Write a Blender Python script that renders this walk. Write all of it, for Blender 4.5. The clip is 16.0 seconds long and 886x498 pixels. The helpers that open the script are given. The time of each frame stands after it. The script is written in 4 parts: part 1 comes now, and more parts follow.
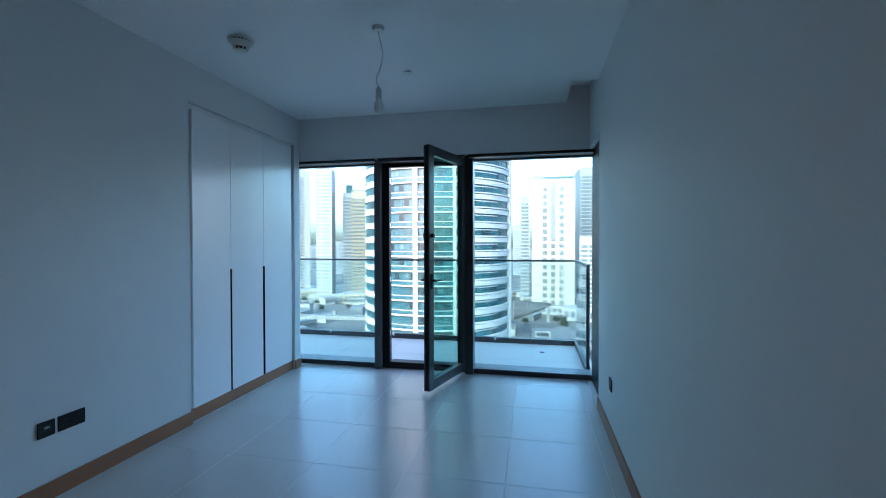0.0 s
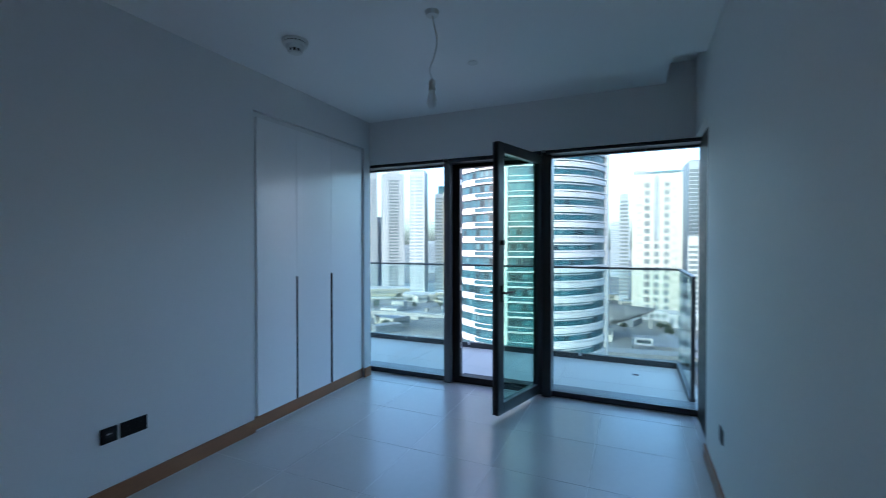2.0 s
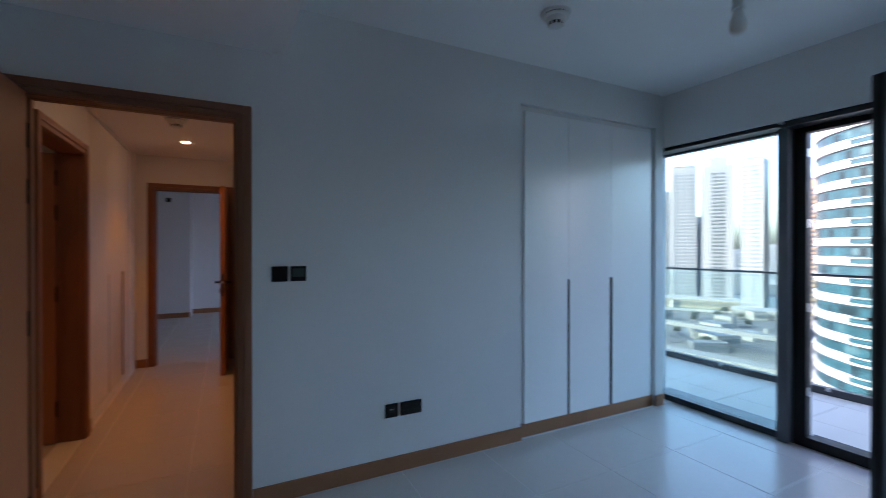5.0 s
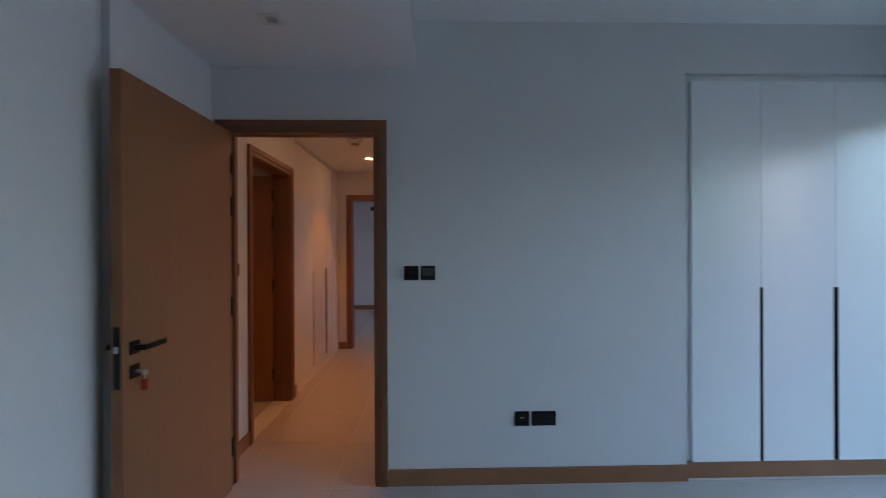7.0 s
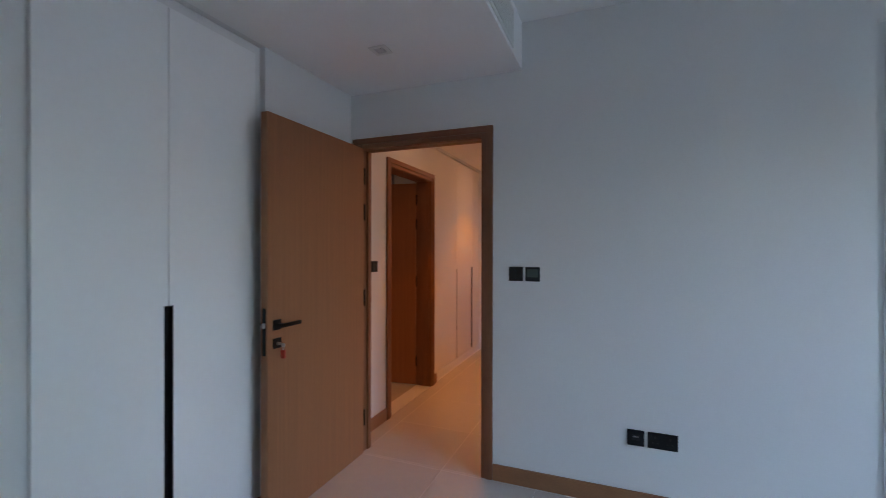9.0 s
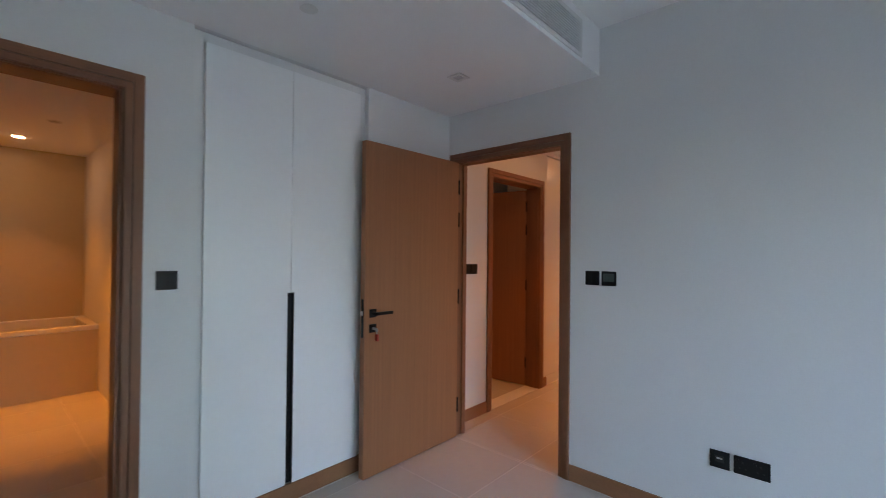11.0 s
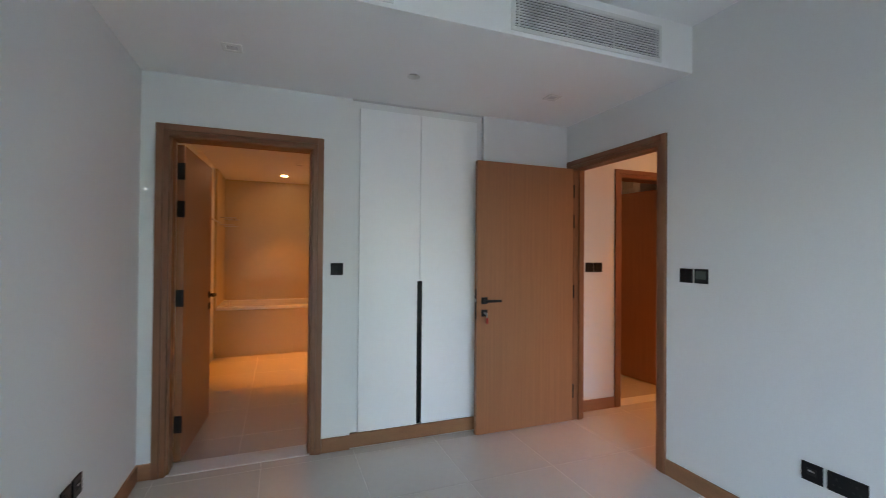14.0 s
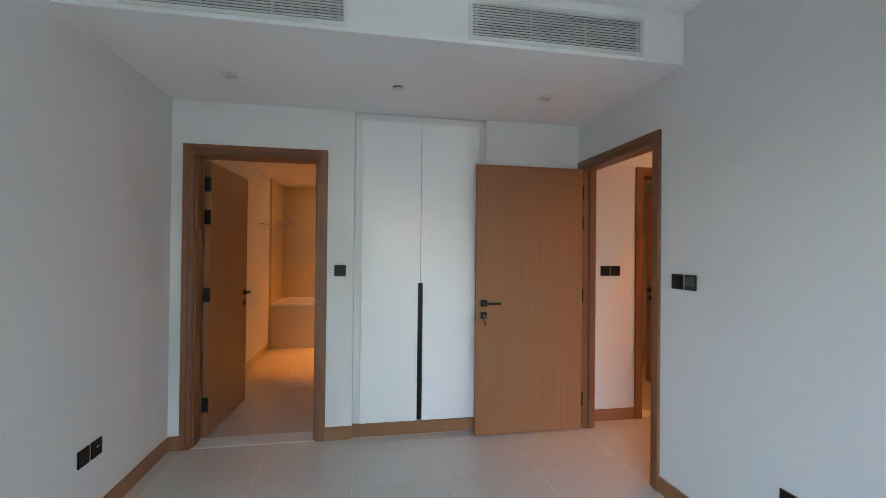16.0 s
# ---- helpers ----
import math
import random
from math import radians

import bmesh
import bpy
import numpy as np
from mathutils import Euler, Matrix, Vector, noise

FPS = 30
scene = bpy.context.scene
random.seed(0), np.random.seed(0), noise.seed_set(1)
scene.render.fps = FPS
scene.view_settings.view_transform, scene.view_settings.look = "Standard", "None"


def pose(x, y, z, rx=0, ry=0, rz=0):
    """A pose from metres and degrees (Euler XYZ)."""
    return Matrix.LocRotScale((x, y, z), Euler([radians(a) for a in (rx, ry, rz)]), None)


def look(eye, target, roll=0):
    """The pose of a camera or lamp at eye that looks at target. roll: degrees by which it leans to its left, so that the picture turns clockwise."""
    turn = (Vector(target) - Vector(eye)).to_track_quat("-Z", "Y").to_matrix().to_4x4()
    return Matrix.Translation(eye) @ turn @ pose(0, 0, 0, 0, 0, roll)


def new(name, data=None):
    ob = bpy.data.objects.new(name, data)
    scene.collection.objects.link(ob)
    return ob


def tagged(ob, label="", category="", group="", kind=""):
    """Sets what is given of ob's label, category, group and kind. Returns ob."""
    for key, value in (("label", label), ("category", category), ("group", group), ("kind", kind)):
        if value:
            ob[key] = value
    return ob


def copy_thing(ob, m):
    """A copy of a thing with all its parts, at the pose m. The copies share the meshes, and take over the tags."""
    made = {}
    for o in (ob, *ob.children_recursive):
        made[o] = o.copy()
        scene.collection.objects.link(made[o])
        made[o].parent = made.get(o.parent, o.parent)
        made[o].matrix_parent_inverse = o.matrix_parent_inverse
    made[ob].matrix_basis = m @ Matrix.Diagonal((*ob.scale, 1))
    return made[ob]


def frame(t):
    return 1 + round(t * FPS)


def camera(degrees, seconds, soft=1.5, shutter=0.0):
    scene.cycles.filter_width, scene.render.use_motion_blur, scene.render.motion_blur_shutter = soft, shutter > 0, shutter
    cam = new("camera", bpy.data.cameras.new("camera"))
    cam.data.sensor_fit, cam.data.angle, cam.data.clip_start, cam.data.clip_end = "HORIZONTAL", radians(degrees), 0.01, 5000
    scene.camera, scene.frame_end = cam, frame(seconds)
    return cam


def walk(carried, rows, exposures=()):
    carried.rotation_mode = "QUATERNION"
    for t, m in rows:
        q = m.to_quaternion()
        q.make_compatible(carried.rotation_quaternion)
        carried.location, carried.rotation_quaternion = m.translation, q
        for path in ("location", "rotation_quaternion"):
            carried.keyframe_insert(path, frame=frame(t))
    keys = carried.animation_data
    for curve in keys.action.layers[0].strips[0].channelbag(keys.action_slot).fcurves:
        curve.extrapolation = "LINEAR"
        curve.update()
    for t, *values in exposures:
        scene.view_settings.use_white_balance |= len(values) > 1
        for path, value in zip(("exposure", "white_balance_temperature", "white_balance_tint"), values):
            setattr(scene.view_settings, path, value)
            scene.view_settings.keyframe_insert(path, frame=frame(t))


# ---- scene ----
cam = camera(91.8, 16.0, soft=0.7, shutter=0.9)
EXPOSURES = [(0.0, 2.9, 5570, 20), (3.0, 2.53, 5900, 28), (5.0, 2.88, 6170, 30), (7.5, 3.33, 6720, 33.5), (8.5, 3.58, 6960, 36.5), (12.0, 4.05, 7460, 35.2), (16.0, 4.35, 7950, 33)]
PATH = [
    (0, (0.032, 0.001, 1.379), (-0.377, 1.959, 1.353), -0.1),
    (0.5, (0.054, 0.128, 1.424), (-0.422, 2.071, 1.406), -0.1),
    (1, (0.08, 0.227, 1.431), (-0.465, 2.151, 1.413), -0.0),
    (1.5, (0.098, 0.322, 1.436), (-0.559, 2.211, 1.413), -0.0),
    (2, (0.116, 0.404, 1.446), (-0.693, 2.232, 1.419), 0.0),
    (2.5, (0.121, 0.475, 1.451), (-0.852, 2.222, 1.424), 0.0),
    (3, (0.101, 0.548, 1.427), (-1.039, 2.191, 1.408), -0.0),
    (3.5, (0.082, 0.645, 1.425), (-1.243, 2.143, 1.405), 0.0),
    (4, (0.045, 0.728, 1.428), (-1.458, 2.047, 1.409), 0.1),
    (4.5, (0.017, 0.802, 1.428), (-1.64, 1.921, 1.41), 0.0),
    (5, (0.016, 0.886, 1.411), (-1.768, 1.791, 1.402), -0.0),
    (5.2, (0.012, 0.917, 1.417), (-1.811, 1.74, 1.406), -0.1),
    (7.3, (0.042, 1.344, 1.404), (-1.957, 1.282, 1.399), -0.1),
    (7.5, (0.05, 1.381, 1.405), (-1.946, 1.249, 1.396), 0.0),
    (8, (0.034, 1.494, 1.403), (-1.936, 1.154, 1.394), -0.0),
    (8.5, (0.026, 1.606, 1.412), (-1.896, 1.05, 1.404), 0.1),
    (9, (0.028, 1.713, 1.417), (-1.828, 0.969, 1.411), 0.1),
    (9.5, (0.036, 1.835, 1.411), (-1.748, 0.932, 1.409), 0.1),
    (11.8, (-0.027, 2.504, 1.403), (-1.309, 0.969, 1.418), 0.5),
    (12, (-0.033, 2.575, 1.41), (-1.267, 1.001, 1.422), 0.4),
    (12.5, (-0.05, 2.744, 1.403), (-1.17, 1.087, 1.416), 0.4),
    (13, (-0.081, 2.886, 1.399), (-1.084, 1.156, 1.418), 0.5),
    (13.5, (-0.135, 2.995, 1.398), (-1.004, 1.193, 1.416), 0.5),
    (14, (-0.221, 3.075, 1.384), (-0.934, 1.206, 1.403), 0.5),
    (14.5, (-0.334, 3.152, 1.385), (-0.902, 1.234, 1.404), 0.6),
    (15, (-0.471, 3.214, 1.395), (-0.949, 1.272, 1.412), 0.6),
    (15.5, (-0.625, 3.275, 1.397), (-1.042, 1.319, 1.413), 0.6),
    (16, (-0.786, 3.328, 1.413), (-1.144, 1.36, 1.428), 0.6),
]
walk(cam, [(t, look(eye, target, roll)) for t, eye, target, roll in PATH], EXPOSURES)

# ---- world, sun, exposure ----
world = bpy.data.worlds.new("sky")
scene.world = world
world.use_nodes = True
sky = world.node_tree.nodes.new("ShaderNodeTexSky")
sky.sky_type = "NISHITA"
sky.sun_disc = False
sky.sun_elevation = radians(32)
sky.sun_rotation = radians(200)
sky.air_density, sky.dust_density, sky.ozone_density = 1.0, 4.0, 1.0
world.node_tree.links.new(sky.outputs[0], world.node_tree.nodes["Background"].inputs[0])
world.node_tree.nodes["Background"].inputs[1].default_value = 0.15
sun = new("sun", bpy.data.lights.new("sun", "SUN"))
sun.data.energy, sun.data.angle, sun.data.color = 0.5, radians(14), (1.0, 0.95, 0.88)
sun.matrix_world = look((0, 0, 300), (60, 160, 180))

# ---- materials ----
def mat(name, color, rough=0.5, metal=0.0, var=0.06, scale=3.0, bump=0.0, fine=60.0, spec=0.5, stretch=(1, 1, 1), coords="Object", each=0.0, rvar=0.06):
    """Base colour varied at two scales, with fine relief."""
    m = bpy.data.materials.new(name)
    m.use_nodes = True
    n, l = m.node_tree.nodes, m.node_tree.links
    b = n["Principled BSDF"]
    b.inputs["Metallic"].default_value = metal
    b.inputs["Specular IOR Level"].default_value = spec
    tc = n.new("ShaderNodeTexCoord")
    mp = n.new("ShaderNodeMapping")
    mp.inputs["Scale"].default_value = stretch
    l.new(tc.outputs[coords], mp.inputs[0])
    big, small = n.new("ShaderNodeTexNoise"), n.new("ShaderNodeTexNoise")
    big.inputs["Scale"].default_value, big.inputs["Detail"].default_value = scale, 4
    small.inputs["Scale"].default_value, small.inputs["Detail"].default_value = fine, 5
    l.new(mp.outputs[0], big.inputs["Vector"])
    l.new(mp.outputs[0], small.inputs["Vector"])
    add = n.new("ShaderNodeMath")
    add.operation = "ADD"
    l.new(big.outputs[0], add.inputs[0])
    l.new(small.outputs[0], add.inputs[1])
    last = add.outputs[0]
    if each:
        info = n.new("ShaderNodeObjectInfo")
        off = n.new("ShaderNodeMath")
        off.operation, off.inputs[1].default_value = "MULTIPLY_ADD", each
        l.new(info.outputs["Random"], off.inputs[0])
        l.new(last, off.inputs[2])
        last = off.outputs[0]
    ramp = n.new("ShaderNodeMapRange")
    ramp.inputs[1].default_value, ramp.inputs[2].default_value = 0.6, 1.4 + each
    ramp.inputs[3].default_value, ramp.inputs[4].default_value = 1 - var, 1 + var
    l.new(last, ramp.inputs[0])
    mul = n.new("ShaderNodeVectorMath")
    mul.operation = "SCALE"
    mul.inputs[0].default_value = color
    l.new(ramp.outputs[0], mul.inputs["Scale"])
    l.new(mul.outputs[0], b.inputs["Base Color"])
    rr = n.new("ShaderNodeMapRange")
    rr.inputs[1].default_value, rr.inputs[2].default_value = 0.3, 0.7
    rr.inputs[3].default_value, rr.inputs[4].default_value = max(rough - rvar, 0.02), min(rough + rvar, 1)
    l.new(big.outputs[0], rr.inputs[0])
    l.new(rr.outputs[0], b.inputs["Roughness"])
    if bump:
        bp = n.new("ShaderNodeBump")
        bp.inputs["Strength"].default_value, bp.inputs["Distance"].default_value = bump, 0.002
        l.new(small.outputs[0], bp.inputs["Height"])
        l.new(bp.outputs[0], b.inputs["Normal"])
    return m


def thin_glass(name, color):
    """A flat tinted pane seen through both its faces, glossier at grazing angles."""
    m = bpy.data.materials.new(name)
    m.use_nodes = True
    n, l = m.node_tree.nodes, m.node_tree.links
    n.remove(n["Principled BSDF"])
    clear, shine, mix = n.new("ShaderNodeBsdfTransparent"), n.new("ShaderNodeBsdfGlossy"), n.new("ShaderNodeMixShader")
    clear.inputs["Color"].default_value = (*[c ** 0.5 for c in color], 1)
    shine.inputs["Roughness"].default_value = 0.01
    lw, power, gloss = n.new("ShaderNodeLayerWeight"), n.new("ShaderNodeMath"), n.new("ShaderNodeMath")
    lw.inputs["Blend"].default_value = 0.5
    power.operation, power.inputs[1].default_value = "POWER", 5
    gloss.operation, gloss.inputs[1].default_value, gloss.inputs[2].default_value = "MULTIPLY_ADD", 0.8, 0.04
    l.new(lw.outputs["Facing"], power.inputs[0])
    l.new(power.outputs[0], gloss.inputs[0])
    l.new(gloss.outputs[0], mix.inputs[0])
    l.new(clear.outputs[0], mix.inputs[1])
    l.new(shine.outputs[0], mix.inputs[2])
    l.new(mix.outputs[0], n["Material Output"].inputs["Surface"])
    return m


def glow(name, color, strength):
    m = bpy.data.materials.new(name)
    m.use_nodes = True
    b = m.node_tree.nodes["Principled BSDF"]
    b.inputs["Emission Color"].default_value = (*color, 1)
    b.inputs["Emission Strength"].default_value = strength
    return m


PAINT = mat("white_wall_paint", (0.77, 0.77, 0.762), 0.6, var=0.03, scale=1.2, bump=0.12, fine=140)
CEIL = mat("white_ceiling_paint", (0.88, 0.88, 0.87), 0.75, var=0.02, scale=1.0, bump=0.06, fine=120)
LACQUER = mat("white_satin_lacquer", (0.93, 0.932, 0.93), 0.24, rvar=0.03, spec=0.7, var=0.015, scale=2, bump=0.02, fine=30)
OAK = mat("oak_veneer_upright", (0.24, 0.094, 0.043), 0.42, var=0.2, scale=5, bump=0.12, fine=40, stretch=(6, 6, 0.35))
OAK_X = mat("oak_veneer_along", (0.24, 0.094, 0.043), 0.42, var=0.2, scale=5, bump=0.12, fine=40, stretch=(0.35, 6, 6))
OAK_LEAF = mat("oak_leaf_veneer", (0.365, 0.15, 0.069), 0.42, var=0.17, scale=4, bump=0.12, fine=60, spec=0.35, stretch=(15, 15, 0.3))
SKIRT = mat("oak_skirting", (0.33, 0.141, 0.064), 0.45, var=0.14, scale=3, bump=0.06, fine=40, stretch=(2, 2, 6))
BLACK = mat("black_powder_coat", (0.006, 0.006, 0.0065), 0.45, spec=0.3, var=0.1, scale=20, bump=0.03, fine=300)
PLATE = mat("black_plastic_plate", (0.007, 0.007, 0.008), 0.4, spec=0.3, var=0.05, scale=10)
ALU = mat("dark_grey_aluminium", (0.045, 0.05, 0.055), 0.35, metal=0.3, var=0.08, scale=6, bump=0.03, fine=200)
ALU_L = mat("grey_aluminium", (0.14, 0.15, 0.16), 0.4, metal=0.3, var=0.06, scale=6, bump=0.03, fine=200)
SILL = mat("pale_grey_sill_metal", (0.15, 0.16, 0.165), 0.4, metal=0.2, var=0.06, scale=6)
STEEL = mat("brushed_steel", (0.6, 0.6, 0.6), 0.3, metal=1.0, var=0.08, scale=12)
PLASTIC = mat("white_plastic", (0.75, 0.75, 0.72), 0.4, var=0.03, scale=8)
# near-black puts the shade inside slots, holes and cabinets into colour
DARK = mat("dark_recess", (0.02, 0.02, 0.02), 0.7, var=0.1)
SCREEN = mat("grey_lcd", (0.08, 0.1, 0.09), 0.15, var=0.03)
RED = mat("red_key_tag", (0.5, 0.04, 0.02), 0.4)
TILE = mat("cream_porcelain_tile", (0.6, 0.558, 0.5), 0.24, spec=0.9, rvar=0.03, var=0.03, scale=1.5, bump=0.03, fine=25, each=0.04)
GROUT = mat("cream_grout", (0.71, 0.68, 0.63), 0.8, var=0.06, scale=9, bump=0.1)
BATHTILE = mat("beige_wall_tile", (0.54, 0.44, 0.26), 0.35, var=0.03, scale=2, bump=0.03, fine=20)
ACRYLIC = mat("white_acrylic", (0.78, 0.77, 0.74), 0.15, var=0.02)
MARBLE = mat("white_threshold_stone", (0.7, 0.69, 0.66), 0.42, var=0.06, scale=8)
PANE = thin_glass("teal_tinted_glazing", (0.62, 0.86, 0.825))
# same glass as PANE; the slanting view's deeper green is put into its colour
DOORGLASS = thin_glass("slant_view_tinted_glazing", (0.34, 0.64, 0.54))
RAILGLASS = thin_glass("green_tinted_balustrade_glass", (0.78, 0.93, 0.92))
BULB = mat("opal_bulb_glass", (0.86, 0.85, 0.83), 0.4, var=0.01)
BALC = mat("balcony_floor_tile", (0.53, 0.51, 0.44), 0.5, var=0.06, scale=3, bump=0.1, each=0.1)
CONC = mat("concrete_slab", (0.4, 0.4, 0.39), 0.8, var=0.08, scale=1, bump=0.2)
LAMP = glow("warm_led", (1.0, 0.6, 0.3), 12)

# ---- building blocks ----
def mesh_of(bm, name, material, smooth=False):
    me = bpy.data.meshes.new(name)
    bm.normal_update()
    bm.to_mesh(me)
    bm.free()
    me.materials.append(material)
    if smooth:
        for p in me.polygons:
            p.use_smooth = True
    return me


def put(name, me, parent=None, label=""):
    ob = new(name, me)
    ob.parent = parent
    return tagged(ob, label)


def part(name, bm, material, parent=None, label="", smooth=False):
    return put(name, mesh_of(bm, name, material, smooth), parent, label)


def thing(name, m, label, category, group="", kind=""):
    ob = new(name)
    ob.empty_display_size = 0.1
    ob.matrix_world = m
    return tagged(ob, label, category, group, kind)


def add_box(bm, x0, x1, y0, y1, z0, z1, bevel=0.0):
    x0, x1, y0, y1, z0, z1 = min(x0, x1), max(x0, x1), min(y0, y1), max(y0, y1), min(z0, z1), max(z0, z1)
    m = Matrix.Translation(((x0 + x1) / 2, (y0 + y1) / 2, (z0 + z1) / 2)) @ Matrix.Diagonal((x1 - x0, y1 - y0, z1 - z0, 1))
    made = bmesh.ops.create_cube(bm, size=1, matrix=m)
    if bevel:
        edges = list({e for v in made["verts"] for e in v.link_edges})
        bmesh.ops.bevel(bm, geom=edges, offset=bevel, segments=2, affect="EDGES", profile=0.6)


def box(name, x0, x1, y0, y1, z0, z1, material, parent=None, bevel=0.0, label=""):
    bm = bmesh.new()
    add_box(bm, x0, x1, y0, y1, z0, z1, bevel)
    return part(name, bm, material, parent, label)


def add_disc(bm, r0, r1, h, m, seg=32):
    """A frustum of height h whose base stands at the pose m."""
    bmesh.ops.create_cone(bm, cap_ends=True, segments=seg, radius1=r0, radius2=r1, depth=h, matrix=m @ Matrix.Translation((0, 0, h / 2)))


def disc(name, r0, r1, h, m, material, parent=None, label="", seg=32):
    bm = bmesh.new()
    add_disc(bm, r0, r1, h, m, seg)
    ob = part(name, bm, material, parent, label)
    return ob


def lathe(profile, seg=32):
    """A turned shape about z from (radius, height) pairs."""
    bm = bmesh.new()
    rings = []
    for r, z in profile:
        rings.append([bm.verts.new((r * math.cos(2 * math.pi * i / seg), r * math.sin(2 * math.pi * i / seg), z)) for i in range(seg)])
    for a, b in zip(rings, rings[1:]):
        for i in range(seg):
            bm.faces.new((a[i], a[(i + 1) % seg], b[(i + 1) % seg], b[i]))
    bm.faces.new(rings[0][::-1])
    bm.faces.new(rings[-1])
    return bm


def tube(name, points, r, material, parent=None, label=""):
    cu = bpy.data.curves.new(name, "CURVE")
    cu.dimensions, cu.bevel_depth, cu.bevel_resolution = "3D", r, 3
    sp = cu.splines.new("BEZIER")
    sp.bezier_points.add(len(points) - 1)
    for p, q in zip(sp.bezier_points, points):
        p.co = q
        p.handle_left_type = p.handle_right_type = "AUTO"
    cu.use_fill_caps = True
    tmp = bpy.data.objects.new(name, cu)
    me = bpy.data.meshes.new_from_object(tmp)
    bpy.data.objects.remove(tmp)
    me.materials.append(material)
    for p in me.polygons:
        p.use_smooth = True
    return put(name, me, parent, label)


def wall(name, axis, at0, at1, s0, s1, z0, z1, holes=(), material=None, label=""):
    """A wall between at0 and at1 across, from s0 to s1 along 'x' or 'y', with rectangular holes (s0, s1, z0, z1)."""
    bm = bmesh.new()
    z0 = min(z0, FZ) if z0 == 0 else z0
    holes = [(a, b, FZ if c == 0 else c, d) for a, b, c, d in holes]
    ss = sorted({s0, s1, *[h[0] for h in holes], *[h[1] for h in holes]})
    zz = sorted({z0, z1, *[h[2] for h in holes], *[h[3] for h in holes]})
    for a, b in zip(ss, ss[1:]):
        run = None
        for c, d in zip(zz, zz[1:]):
            inside = any(h[0] - 1e-6 <= a and b <= h[1] + 1e-6 and h[2] - 1e-6 <= c and d <= h[3] + 1e-6 for h in holes)
            if inside or a < s0 or b > s1:
                continue
            if axis == "x":
                add_box(bm, a, b, at0, at1, c, d)
            else:
                add_box(bm, at0, at1, a, b, c, d)
    bmesh.ops.remove_doubles(bm, verts=bm.verts[:], dist=1e-5)
    bm.verts.index_update()
    seen = {}
    for f in bm.faces:
        seen.setdefault(frozenset(v.index for v in f.verts), []).append(f)
    bmesh.ops.delete(bm, geom=[f for fs in seen.values() if len(fs) > 1 for f in fs], context="FACES")
    ob = part(name, bm, material or PAINT)
    return tagged(ob, label, "wall", kind="structure")


# ---- the bedroom's shell ----
W, E, N, S = -2.545, 0.575, 4.42, -0.02
CEIL_Z, LOW_Z, SOFFIT_Y = 2.77, 2.485, 1.19
HALL_S, HALL_N, HALL_E, HALL_W = -0.05, 1.12, -2.645, -6.1
TOP = 3.1
FZ, SK = -0.012, 0.086

wall("wall_west", "y", W - 0.1, W, -0.02, N, 0, TOP, [(0.055, 0.965, 0, 2.115), (2.828, 4.312, 0, 2.47)], label="white painted bedroom wall with doorway and wardrobe niche")
wall("wall_south", "x", S - 0.17, S, W, E + 0.2, 0, TOP, [(-0.455, 0.445, 0, 2.115), (-1.745, -0.703, 0, 2.485)], label="white painted wall with bathroom doorway and wardrobe niche")
wall("wall_east", "y", E, E + 0.2, S, N, 0, TOP, [(3.78, 4.421, 0, 2.31)], label="white painted plain bedroom wall")
wall("wall_north", "x", N, N + 0.3, -2.75, E + 0.2, 2.304, TOP, label="white painted bulkhead above the balcony glazing")
wall("wall_north_west", "x", N, N + 0.3, -6.1, -2.74, 0, TOP, label="white outer wall beside the glazing")

bm = bmesh.new()
add_box(bm, W, E, SOFFIT_Y, 3.86, CEIL_Z, CEIL_Z + 0.05)
add_box(bm, W, 0.36, 3.86, N, CEIL_Z, CEIL_Z + 0.05)
add_box(bm, 0.34, E, 3.84, N, CEIL_Z + 0.16, CEIL_Z + 0.18)
add_box(bm, 0.34, 0.36, 3.86, N, CEIL_Z + 0.05, CEIL_Z + 0.16)
add_box(bm, 0.34, E, 3.84, 3.86, CEIL_Z + 0.05, CEIL_Z + 0.16)
tagged(part("ceiling", bm, CEIL), "white painted ceiling with a notch beside the bulkhead", "ceiling", kind="structure")
bm = bmesh.new()
add_box(bm, W, E, S, SOFFIT_Y, LOW_Z, LOW_Z + 0.02)
add_box(bm, W, E, SOFFIT_Y - 0.02, SOFFIT_Y, LOW_Z + 0.02, CEIL_Z + 0.05)
tagged(part("ceiling_drop", bm, CEIL), "lowered white ceiling over the entrance with a vertical face", "ceiling", kind="structure")
tagged(box("roof_slab", -11.5, 1.2, -4.6, 4.9, TOP, TOP + 0.25, CONC), "concrete slab over the apartment", "slab", kind="structure")
FLOOR = tagged(box("floor", -11.5, 1.2, -4.6, 4.7, -0.26, FZ - 0.0012, GROUT), "cream porcelain tiled floor with pale grout joints", "floor", kind="structure")


def skirting(name, pts, label="oak veneered skirting board along the wall", material=None):
    """A board from a to b, on the side that the normal n names."""
    (ax, ay), (bx, by), (nx, ny) = pts
    x0, x1, y0, y1 = min(ax, bx), max(ax, bx), min(ay, by), max(ay, by)
    x0, x1 = (x0, x1 + 0.013 * nx) if nx > 0 else (x0 + 0.013 * nx, x1)
    y0, y1 = (y0, y1 + 0.013 * ny) if ny > 0 else (y0 + 0.013 * ny, y1)
    ob = box(name, x0, x1, y0, y1, FZ, SK, material or SKIRT, None, 0.002)
    return tagged(ob, label, "skirting board", kind="structure")


